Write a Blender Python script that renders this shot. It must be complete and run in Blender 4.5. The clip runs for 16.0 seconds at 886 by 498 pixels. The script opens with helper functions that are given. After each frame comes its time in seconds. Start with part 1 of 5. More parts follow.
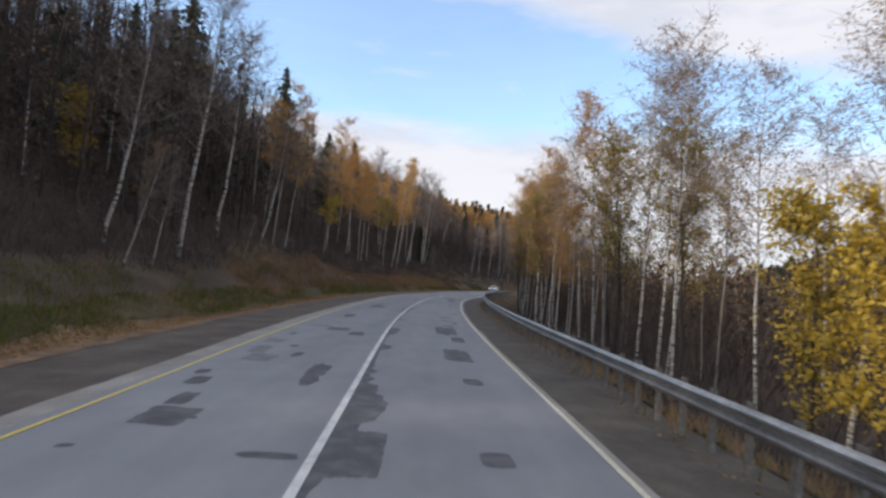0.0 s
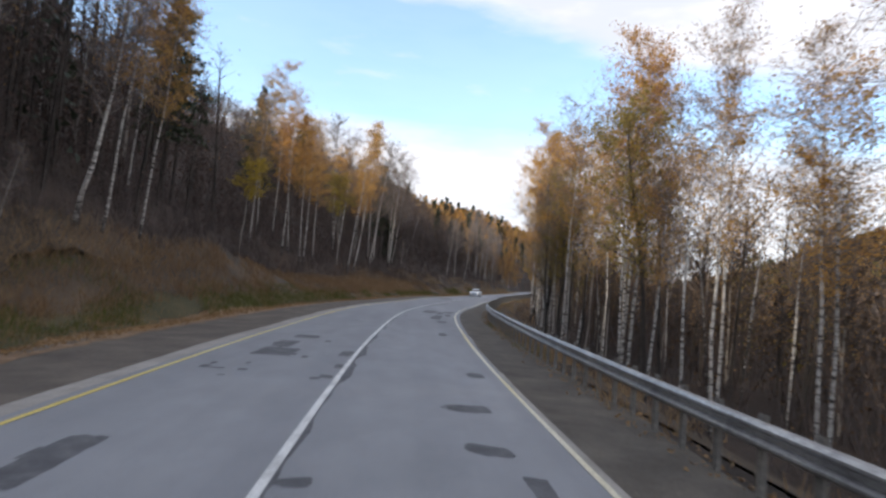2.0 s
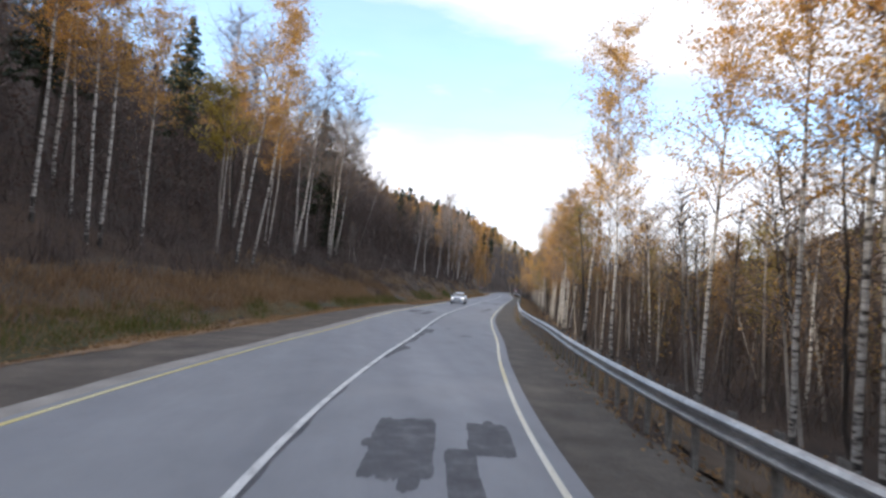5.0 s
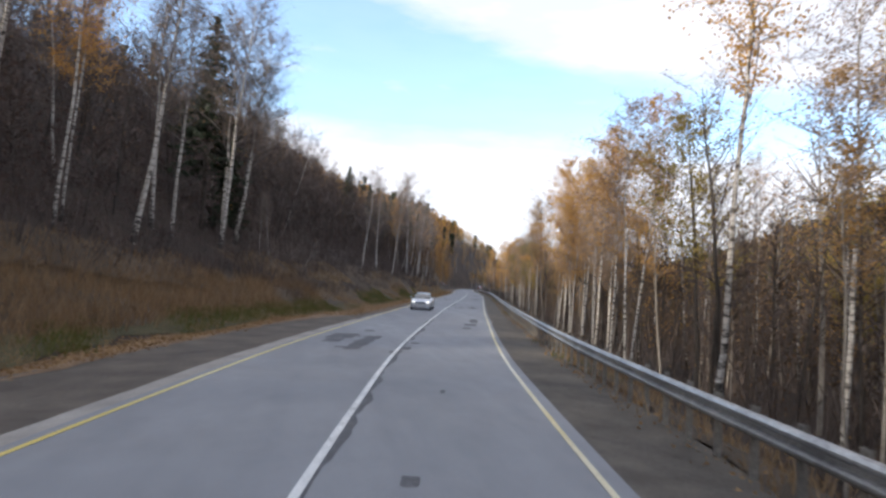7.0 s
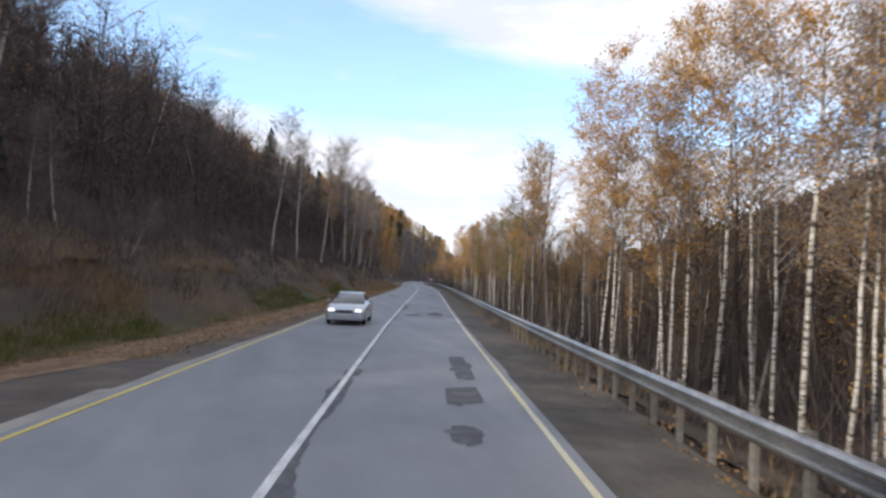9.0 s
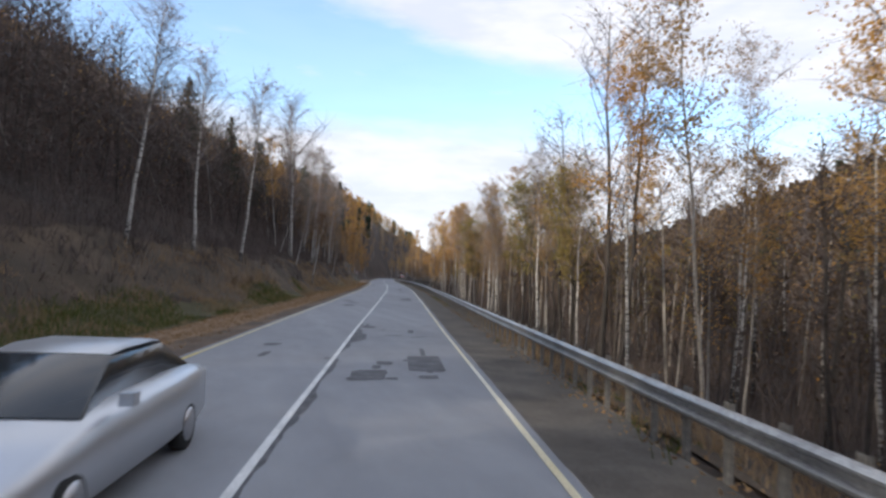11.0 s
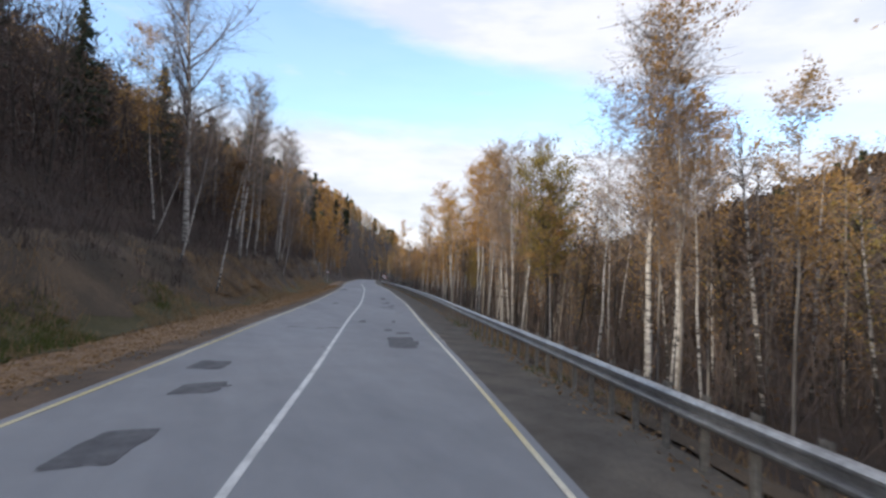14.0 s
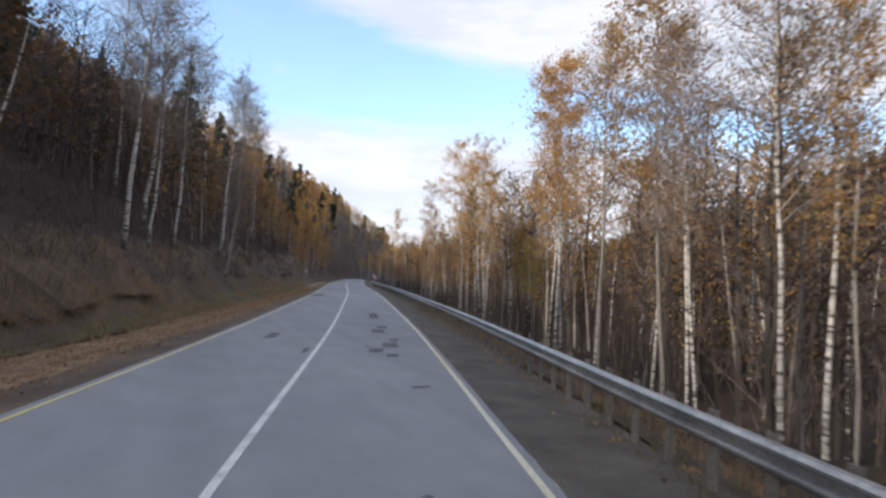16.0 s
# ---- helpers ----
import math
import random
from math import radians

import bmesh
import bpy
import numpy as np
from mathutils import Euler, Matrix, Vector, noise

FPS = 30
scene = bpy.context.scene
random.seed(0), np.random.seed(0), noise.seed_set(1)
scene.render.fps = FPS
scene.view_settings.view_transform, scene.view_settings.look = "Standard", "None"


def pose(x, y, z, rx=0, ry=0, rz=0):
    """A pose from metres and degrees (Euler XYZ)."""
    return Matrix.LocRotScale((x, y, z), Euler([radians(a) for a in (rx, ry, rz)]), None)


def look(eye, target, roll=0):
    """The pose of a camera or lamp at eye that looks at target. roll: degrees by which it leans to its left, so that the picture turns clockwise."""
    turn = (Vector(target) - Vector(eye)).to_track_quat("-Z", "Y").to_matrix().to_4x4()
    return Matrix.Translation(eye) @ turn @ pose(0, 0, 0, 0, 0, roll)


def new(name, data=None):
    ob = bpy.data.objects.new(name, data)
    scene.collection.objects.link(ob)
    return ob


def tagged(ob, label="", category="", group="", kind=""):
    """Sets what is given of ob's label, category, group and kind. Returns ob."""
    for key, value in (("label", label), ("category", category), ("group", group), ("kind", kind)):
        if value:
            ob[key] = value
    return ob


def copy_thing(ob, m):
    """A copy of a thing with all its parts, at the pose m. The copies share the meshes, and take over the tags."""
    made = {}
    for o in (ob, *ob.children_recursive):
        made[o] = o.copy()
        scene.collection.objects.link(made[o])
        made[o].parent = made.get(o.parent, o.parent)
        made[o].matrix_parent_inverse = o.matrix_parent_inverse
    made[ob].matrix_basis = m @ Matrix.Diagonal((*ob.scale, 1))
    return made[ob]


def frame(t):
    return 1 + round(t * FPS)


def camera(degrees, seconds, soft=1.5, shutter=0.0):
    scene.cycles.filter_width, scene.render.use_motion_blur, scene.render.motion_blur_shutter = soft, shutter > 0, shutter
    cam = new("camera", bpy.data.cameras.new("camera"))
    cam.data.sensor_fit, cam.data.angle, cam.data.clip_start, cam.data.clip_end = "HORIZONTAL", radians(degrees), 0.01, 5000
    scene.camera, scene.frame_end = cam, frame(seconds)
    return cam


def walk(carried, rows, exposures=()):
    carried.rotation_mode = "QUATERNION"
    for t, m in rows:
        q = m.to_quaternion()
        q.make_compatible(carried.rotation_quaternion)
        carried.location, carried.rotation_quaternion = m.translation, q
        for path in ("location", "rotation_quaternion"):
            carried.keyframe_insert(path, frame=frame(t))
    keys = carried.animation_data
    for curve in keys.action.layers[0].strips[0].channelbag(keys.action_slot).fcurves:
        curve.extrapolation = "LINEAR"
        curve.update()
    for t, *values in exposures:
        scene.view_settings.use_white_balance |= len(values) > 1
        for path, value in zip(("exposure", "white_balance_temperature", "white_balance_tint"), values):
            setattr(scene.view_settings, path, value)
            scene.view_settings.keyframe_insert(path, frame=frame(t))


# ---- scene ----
PATH = [
    (0.0, 0.000, -0.000, 2.190, 92.763, -4.383, 0.000),
    (0.5, -0.264, 5.778, 2.167, 92.914, -4.385, -1.058),
    (1.0, -0.503, 11.566, 2.148, 92.926, -4.190, -1.884),
    (1.5, -0.672, 17.354, 2.134, 93.051, -4.267, -2.566),
    (2.0, -0.824, 23.089, 2.122, 93.186, -4.343, -3.196),
    (2.5, -0.877, 28.766, 2.115, 93.210, -4.505, -3.800),
    (3.0, -0.898, 34.391, 2.109, 93.287, -4.466, -4.410),
    (3.5, -0.835, 39.985, 2.106, 93.423, -4.438, -5.058),
    (4.0, -0.670, 45.604, 2.107, 93.420, -4.409, -5.627),
    (4.5, -0.326, 51.288, 2.128, 93.422, -4.247, -6.234),
    (5.0, 0.186, 57.026, 2.154, 93.426, -4.083, -6.908),
    (5.5, 0.830, 62.792, 2.177, 93.425, -3.962, -7.678),
    (6.0, 1.562, 68.557, 2.195, 93.415, -3.858, -8.573),
    (6.5, 2.343, 74.291, 2.208, 93.391, -3.684, -9.621),
    (7.0, 3.162, 79.965, 2.216, 93.348, -3.301, -10.853),
    (7.5, 4.093, 85.565, 2.213, 92.933, -3.070, -11.970),
    (8.0, 5.150, 91.108, 2.214, 92.955, -2.972, -13.316),
    (8.5, 6.314, 96.601, 2.216, 92.867, -3.034, -14.668),
    (9.0, 7.554, 102.020, 2.223, 92.843, -2.834, -15.862),
    (9.5, 8.837, 107.376, 2.221, 92.797, -2.714, -16.827),
    (10.0, 10.147, 112.687, 2.219, 92.739, -2.594, -17.596),
    (10.5, 11.473, 117.976, 2.221, 92.677, -2.438, -18.203),
    (11.0, 12.805, 123.265, 2.225, 92.620, -2.268, -18.681),
    (11.5, 14.137, 128.578, 2.226, 92.576, -2.173, -19.063),
    (12.0, 15.469, 133.940, 2.212, 92.554, -2.323, -19.384),
    (12.5, 16.829, 139.378, 2.202, 92.555, -2.400, -19.673),
    (13.0, 18.236, 144.890, 2.202, 92.639, -2.421, -19.978),
    (13.5, 19.657, 150.410, 2.205, 92.689, -2.383, -20.190),
    (14.0, 21.138, 156.009, 2.210, 92.740, -2.277, -20.448),
    (14.5, 22.652, 161.712, 2.224, 92.707, -2.210, -20.732),
    (15.0, 24.129, 167.377, 2.231, 92.655, -2.205, -20.943),
    (15.5, 25.581, 172.984, 2.244, 92.771, -2.237, -21.200),
    (16.0, 27.036, 178.563, 2.260, 92.724, -2.448, -21.413),
]
cam = camera(73.0, 16.0, 2.7, 0.2)
walk(cam, [(t, pose(*p)) for t, *p in PATH],
     [(0.0, 0.62, 6500, 10), (1.0, 0.73, 6500, 10), (2.0, 0.90, 6500, 10), (3.0, 1.08, 6450, 10), (4.0, 1.20, 6400, 10), (6.5, 1.05, 6400, 10), (8.0, 0.95, 6330, 10), (9.0, 0.88, 6300, 10), (11.5, 0.80, 6300, 10), (16.0, 0.78, 6280, 10)])

# ---- world, sun ----
SUN_AZ, SUN_EL = -108.0, 26.0     # degrees from +y towards +x; above the horizon
world = bpy.data.worlds.new("sky")
scene.world = world
world.use_nodes = True


def build_sky():
    nt = world.node_tree
    nt.nodes.clear()
    N, L = nt.nodes.new, nt.links.new

    def math_node(op, a, b=None, c=None):
        n = N("ShaderNodeMath")
        n.operation = op
        for k, v in enumerate((a, b, c)):
            if v is None:
                continue
            if isinstance(v, (int, float)):
                n.inputs[k].default_value = v
            else:
                L(v, n.inputs[k])
        return n.outputs[0]

    out = N("ShaderNodeOutputWorld")
    bg = N("ShaderNodeBackground")
    sky = N("ShaderNodeTexSky")
    sky.sky_type = "NISHITA"
    sky.sun_disc = False
    sky.sun_elevation, sky.sun_rotation = radians(SUN_EL), radians(SUN_AZ)
    sky.air_density, sky.dust_density, sky.ozone_density = 1.0, 0.6, 1.5
    co = N("ShaderNodeTexCoord")
    sep = N("ShaderNodeSeparateXYZ")
    L(co.outputs["Generated"], sep.inputs[0])
    x, y, z = sep.outputs
    el = math_node("MULTIPLY", math_node("ARCSINE", z), 57.2958)
    az = math_node("MULTIPLY", math_node("ARCTAN2", x, y), 57.2958)
    mp = N("ShaderNodeMapping")
    L(co.outputs["Generated"], mp.inputs[0])
    mp.inputs["Rotation"].default_value = (0, radians(14), 0)
    mp.inputs["Scale"].default_value = (3.0, 3.0, 11.0)
    ns = N("ShaderNodeTexNoise")
    L(mp.outputs[0], ns.inputs["Vector"])
    ns.inputs["Scale"].default_value, ns.inputs["Detail"].default_value, ns.inputs["Roughness"].default_value = 1.3, 7, 0.55
    wob = math_node("MULTIPLY", math_node("SUBTRACT", ns.outputs[0], 0.5), 7.0)
    elw = math_node("ADD", el, wob)
    azc = math_node("MINIMUM", math_node("MAXIMUM", az, -60.0), 60.0)
    # a bank of cloud above a sloping edge, a hazy one below, a blue lane between
    upper = math_node("SUBTRACT", elw, math_node("SUBTRACT", 23.6, math_node("MULTIPLY", math_node("MAXIMUM", azc, -14.0), 0.19)))
    lower = math_node("SUBTRACT", math_node("SUBTRACT", 13.4, math_node("MULTIPLY", azc, 0.02)), elw)

    def smooth(v, a, b):
        m = N("ShaderNodeMapRange")
        m.interpolation_type = "SMOOTHSTEP"
        L(v, m.inputs[0])
        m.inputs[1].default_value, m.inputs[2].default_value = a, b
        return m.outputs[0]
    cu = smooth(upper, -0.6, 3.2)
    cl = smooth(lower, -2.2, 2.0)
    thin = math_node("MULTIPLY", smooth(ns.outputs[0], 0.52, 0.72), 0.45)
    open_high = math_node("ADD", math_node("MULTIPLY", smooth(el, 60.0, 38.0), 0.4), 0.6)
    cover = math_node("MAXIMUM", math_node("MAXIMUM", math_node("MULTIPLY", cu, open_high), cl), thin)
    cover = math_node("MAXIMUM", math_node("MULTIPLY", cover, 0.94), 0.14)
    mix = N("ShaderNodeMixRGB")
    L(cover, mix.inputs[0])
    clear = N("ShaderNodeMixRGB")
    clear.blend_type = "MULTIPLY"
    clear.inputs[0].default_value = 1.0
    L(sky.outputs[0], clear.inputs[1])
    clear.inputs[2].default_value = (1.42, 1.55, 1.62, 1)
    L(clear.outputs[0], mix.inputs[1])
    # the cloud is not even: paler heads, bluish grey hollows
    mp2 = N("ShaderNodeMapping")
    L(co.outputs["Generated"], mp2.inputs[0])
    mp2.inputs["Rotation"].default_value = (0, radians(20), 0)
    mp2.inputs["Scale"].default_value = (2.2, 2.2, 9.0)
    ns2 = N("ShaderNodeTexNoise")
    L(mp2.outputs[0], ns2.inputs["Vector"])
    ns2.inputs["Scale"].default_value, ns2.inputs["Detail"].default_value, ns2.inputs["Roughness"].default_value = 2.0, 6, 0.6
    tone = N("ShaderNodeMixRGB")
    L(smooth(ns2.outputs[0], 0.36, 0.60), tone.inputs[0])
    tone.inputs[1].default_value = (CLOUD[0] * 0.82, CLOUD[1] * 0.86, CLOUD[2] * 0.91, 1)
    tone.inputs[2].default_value = (CLOUD[0], CLOUD[1], CLOUD[2], 1)
    L(tone.outputs[0], mix.inputs[2])
    L(mix.outputs[0], bg.inputs[0])
    bg.inputs[1].default_value = SKY
    L(bg.outputs[0], out.inputs[0])


SKY = 0.13
CLOUD = (4.6, 4.5, 4.7)
build_sky()
sun = new("sun", bpy.data.lights.new("sun", "SUN"))
sun.data.energy, sun.data.angle, sun.data.color = 3.0, radians(2.0), (1.0, 0.88, 0.72)
_sa, _se = radians(SUN_AZ), radians(SUN_EL)
sun.matrix_world = look((0, 0, 60), (-math.sin(_sa) * math.cos(_se), -math.cos(_sa) * math.cos(_se), 60 - math.sin(_se)))


# ---- materials ----
def material(name, rough=0.9, metal=0.0):
    m = bpy.data.materials.new(name)
    m.use_nodes = True
    b = m.node_tree.nodes["Principled BSDF"]
    b.inputs["Roughness"].default_value, b.inputs["Metallic"].default_value = rough, metal
    return m, m.node_tree, b


def ramp(nt, fac, stops):
    r = nt.nodes.new("ShaderNodeValToRGB")
    e = r.color_ramp.elements
    while len(e) < len(stops):
        e.new(0.5)
    for k, (p, c) in enumerate(stops):
        e[k].position, e[k].color = p, (*c, 1)
    nt.links.new(fac, r.inputs[0])
    return r.outputs[0]


def noise_tex(nt, scale, detail=5, rough=0.6, stretch=(1, 1, 1), coord="Object"):
    co = nt.nodes.new("ShaderNodeTexCoord")
    mp = nt.nodes.new("ShaderNodeMapping")
    mp.inputs["Scale"].default_value = stretch
    nt.links.new(co.outputs[coord], mp.inputs[0])
    n = nt.nodes.new("ShaderNodeTexNoise")
    nt.links.new(mp.outputs[0], n.inputs["Vector"])
    n.inputs["Scale"].default_value, n.inputs["Detail"].default_value, n.inputs["Roughness"].default_value = scale, detail, rough
    return n.outputs[0]


def mixc(nt, fac, a, b, mode="MIX"):
    m = nt.nodes.new("ShaderNodeMixRGB")
    m.blend_type = mode
    for k, v in enumerate((fac, a, b)):
        if isinstance(v, (int, float)):
            m.inputs[k].default_value = v
        elif isinstance(v, tuple):
            m.inputs[k].default_value = (*v, 1)
        else:
            nt.links.new(v, m.inputs[k])
    return m.outputs[0]


def bump(nt, b, h, strength, dist=0.02):
    n = nt.nodes.new("ShaderNodeBump")
    n.inputs["Strength"].default_value, n.inputs["Distance"].default_value = strength, dist
    nt.links.new(h, n.inputs["Height"])
    nt.links.new(n.outputs[0], b.inputs["Normal"])


def two_scale(name, dark, mid, light, big, small, rough=0.9, bumped=0.4, dist=0.02, stretch=(1, 1, 1)):
    """A surface mottled at two scales."""
    m, nt, b = material(name, rough)
    a = noise_tex(nt, big, 4, 0.6, stretch)
    c = noise_tex(nt, small, 6, 0.7)
    col = ramp(nt, a, [(0.3, dark), (0.5, mid), (0.7, light)])
    sp = ramp(nt, c, [(0.3, (0.45, 0.45, 0.45)), (0.7, (1.35, 1.35, 1.35))])
    nt.links.new(mixc(nt, 0.75, col, sp, "MULTIPLY"), b.inputs["Base Color"])
    if bumped:
        bump(nt, b, c, bumped, dist)
    return m


def asphalt_material():
    m, nt, b = material("asphalt", 0.82)
    wide = noise_tex(nt, 0.16, 4, 0.55, (1.0, 0.25, 1))
    mid = noise_tex(nt, 1.3, 5, 0.6, (1.0, 0.5, 1))
    fine = noise_tex(nt, 60, 3, 0.8)
    col = ramp(nt, wide, [(0.3, (0.212, 0.218, 0.232)), (0.7, (0.292, 0.299, 0.315))])
    col = mixc(nt, 0.6, col, ramp(nt, mid, [(0.3, (0.80, 0.80, 0.80)), (0.7, (1.1, 1.1, 1.1))]), "MULTIPLY")
    col = mixc(nt, 0.6, col, ramp(nt, fine, [(0.3, (0.6, 0.6, 0.6)), (0.7, (1.25, 1.25, 1.25))]), "MULTIPLY")
    streak = noise_tex(nt, 1.1, 3, 0.5, (1.0, 0.02, 1))
    col = mixc(nt, 0.7, col, ramp(nt, streak, [(0.3, (0.86, 0.86, 0.88)), (0.7, (1.08, 1.08, 1.07))]), "MULTIPLY")
    nt.links.new(col, b.inputs["Base Color"])
    bump(nt, b, fine, 0.5, 0.006)
    return m


def leaf_material(name, cols, rough=0.6, thru=0.35):
    """Leaves whose colour goes from clump to clump, with some light coming through."""
    m, nt, b = material(name, rough)
    g = nt.nodes.new("ShaderNodeNewGeometry")
    o = nt.nodes.new("ShaderNodeObjectInfo")
    add = nt.nodes.new("ShaderNodeMath")
    add.operation = "MULTIPLY_ADD"
    nt.links.new(o.outputs["Random"], add.inputs[0])
    add.inputs[1].default_value = 0.5
    half = nt.nodes.new("ShaderNodeMath")
    half.operation = "MULTIPLY"
    half.inputs[1].default_value = 0.5
    nt.links.new(g.outputs["Random Per Island"], half.inputs[0])
    nt.links.new(half.outputs[0], add.inputs[2])
    n = len(cols)
    col = ramp(nt, add.outputs[0], [(k / max(1, n - 1), c) for k, c in enumerate(cols)])
    nt.links.new(col, b.inputs["Base Color"])
    if thru:
        tr = nt.nodes.new("ShaderNodeBsdfTranslucent")
        nt.links.new(col, tr.inputs[0])
        mx = nt.nodes.new("ShaderNodeMixShader")
        mx.inputs[0].default_value = thru
        nt.links.new(b.outputs[0], mx.inputs[1])
        nt.links.new(tr.outputs[0], mx.inputs[2])
        nt.links.new(mx.outputs[0], nt.nodes["Material Output"].inputs[0])
    return m


def birch_bark():
    m, nt, b = material("birch_bark", 0.75)
    co = nt.nodes.new("ShaderNodeTexCoord")
    sep = nt.nodes.new("ShaderNodeSeparateXYZ")
    nt.links.new(co.outputs["Object"], sep.inputs[0])
    marks = noise_tex(nt, 2.2, 4, 0.6, (1.2, 1.2, 4.5))
    big = noise_tex(nt, 0.7, 3, 0.5)
    low = nt.nodes.new("ShaderNodeMapRange")
    nt.links.new(sep.outputs[2], low.inputs[0])
    low.inputs[1].default_value, low.inputs[2].default_value = 0.0, 1.6
    low.inputs[3].default_value, low.inputs[4].default_value = 0.16, 0.0
    sub = nt.nodes.new("ShaderNodeMath")
    sub.operation = "SUBTRACT"
    nt.links.new(marks, sub.inputs[0])
    nt.links.new(low.outputs[0], sub.inputs[1])
    col = ramp(nt, sub.outputs[0], [(0.39, (0.040, 0.036, 0.033)), (0.46, (0.36, 0.337, 0.312)), (0.63, (0.58, 0.552, 0.52))])
    col = mixc(nt, 0.5, col, ramp(nt, big, [(0.3, (0.7, 0.67, 0.63)), (0.7, (1, 1, 1))]), "MULTIPLY")
    nt.links.new(col, b.inputs["Base Color"])
    return m


ASPHALT = asphalt_material()
EDGE_ASPHALT = two_scale("worn_edge_asphalt", (0.25, 0.232, 0.208), (0.325, 0.302, 0.272), (0.40, 0.372, 0.335), 0.8, 40, 0.9, 0.5, 0.008)
PATCH_WORN = two_scale("worn_patch_asphalt", (0.145, 0.146, 0.153), (0.19, 0.19, 0.197), (0.24, 0.24, 0.246), 2.6, 50, 0.85, 0.5, 0.006)
PATCH = two_scale("patch_asphalt", (0.072, 0.073, 0.080), (0.100, 0.101, 0.109), (0.155, 0.155, 0.162), 2.6, 50, 0.85, 0.5, 0.008)
WHITE = two_scale("white_line_paint", (0.42, 0.42, 0.41), (0.66, 0.66, 0.64), (0.76, 0.76, 0.74), 1.5, 30, 0.6, 0.2, 0.003)
YELLOW = two_scale("yellow_line_paint", (0.64, 0.47, 0.08), (0.67, 0.55, 0.18), (0.68, 0.63, 0.38), 0.10, 25, 0.6, 0.2, 0.003)
SHOULDER = two_scale("shoulder_gravel", (0.076, 0.062, 0.050), (0.112, 0.093, 0.075), (0.158, 0.132, 0.106), 0.7, 22, 0.95, 0.7, 0.02)
GREY_SHOULDER = two_scale("shoulder_grit", (0.066, 0.056, 0.045), (0.100, 0.086, 0.070), (0.142, 0.123, 0.10), 0.9, 24, 0.95, 0.7, 0.02)
BROWN_SHOULDER = two_scale("shoulder_earth", (0.062, 0.046, 0.034), (0.115, 0.080, 0.054), (0.18, 0.122, 0.078), 0.5, 18, 0.95, 0.7, 0.02)
STEEL = two_scale("galvanised_steel", (0.28, 0.28, 0.28), (0.40, 0.40, 0.395), (0.50, 0.50, 0.49), 1.2, 16, 0.42, 0.05, 0.002)
STEEL.node_tree.nodes["Principled BSDF"].inputs["Metallic"].default_value = 0.85
POST_STEEL = two_scale("weathered_post_steel", (0.13, 0.12, 0.105), (0.20, 0.187, 0.168), (0.28, 0.265, 0.24), 1.6, 18, 0.7, 0.1, 0.002)
BIRCH = birch_bark()
BARK = two_scale("dark_bark", (0.026, 0.022, 0.019), (0.056, 0.047, 0.041), (0.105, 0.089, 0.075), 1.5, 14, 0.95, 0.4, 0.02, (1, 1, 0.3))
PALE_BARK = two_scale("aspen_bark", (0.13, 0.115, 0.10), (0.27, 0.24, 0.21), (0.40, 0.37, 0.33), 1.1, 12, 0.9, 0.3, 0.02, (1, 1, 0.4))
TWIG = two_scale("twigs", (0.054, 0.043, 0.040), (0.094, 0.074, 0.067), (0.15, 0.119, 0.104), 0.6, 6, 0.95, 0)
TWIG_PALE = two_scale("pale_twigs", (0.11, 0.093, 0.088), (0.19, 0.162, 0.152), (0.29, 0.25, 0.23), 0.6, 6, 0.95, 0)
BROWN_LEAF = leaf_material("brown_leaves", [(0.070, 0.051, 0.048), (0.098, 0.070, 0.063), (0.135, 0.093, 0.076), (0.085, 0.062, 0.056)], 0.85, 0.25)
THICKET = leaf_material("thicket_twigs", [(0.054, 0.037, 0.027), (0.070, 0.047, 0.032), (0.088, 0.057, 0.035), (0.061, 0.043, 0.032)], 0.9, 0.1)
RUST_LEAF = leaf_material("rust_leaves", [(0.11, 0.060, 0.026), (0.145, 0.080, 0.033), (0.18, 0.100, 0.040), (0.125, 0.072, 0.032)], 0.8, 0.35)
GOLD = leaf_material("gold_leaves", [(0.41, 0.195, 0.048), (0.50, 0.26, 0.06), (0.55, 0.315, 0.08), (0.45, 0.29, 0.085)], 0.6, 0.42)
OCHRE = leaf_material("ochre_leaves", [(0.27, 0.155, 0.058), (0.36, 0.202, 0.064), (0.41, 0.245, 0.08), (0.29, 0.19, 0.075)], 0.6, 0.42)
OLIVE = leaf_material("olive_leaves", [(0.14, 0.125, 0.035), (0.21, 0.17, 0.045), (0.32, 0.23, 0.05), (0.18, 0.165, 0.055)], 0.6, 0.42)
YELLOW_LEAF = leaf_material("yellow_leaves", [(0.40, 0.27, 0.03), (0.52, 0.36, 0.04), (0.36, 0.27, 0.05), (0.28, 0.24, 0.05)])
RUSSET = leaf_material("russet_leaves", [(0.20, 0.12, 0.07), (0.29, 0.175, 0.085), (0.36, 0.23, 0.11), (0.24, 0.16, 0.09)], 0.6, 0.4)
NEEDLES = leaf_material("spruce_needles", [(0.020, 0.032, 0.018), (0.032, 0.048, 0.024), (0.050, 0.064, 0.032)], 0.7, 0.1)
DRY_GRASS = leaf_material("dry_grass", [(0.165, 0.094, 0.050), (0.25, 0.156, 0.080), (0.37, 0.255, 0.14), (0.185, 0.112, 0.064)], 0.85, 0.3)
GREEN_GRASS = leaf_material("green_grass", [(0.060, 0.086, 0.014), (0.095, 0.110, 0.020), (0.16, 0.130, 0.035)], 0.8, 0.3)
LITTER = leaf_material("leaf_litter", [(0.17, 0.095, 0.045), (0.25, 0.145, 0.062), (0.33, 0.21, 0.10), (0.21, 0.135, 0.07)], 0.85, 0.1)


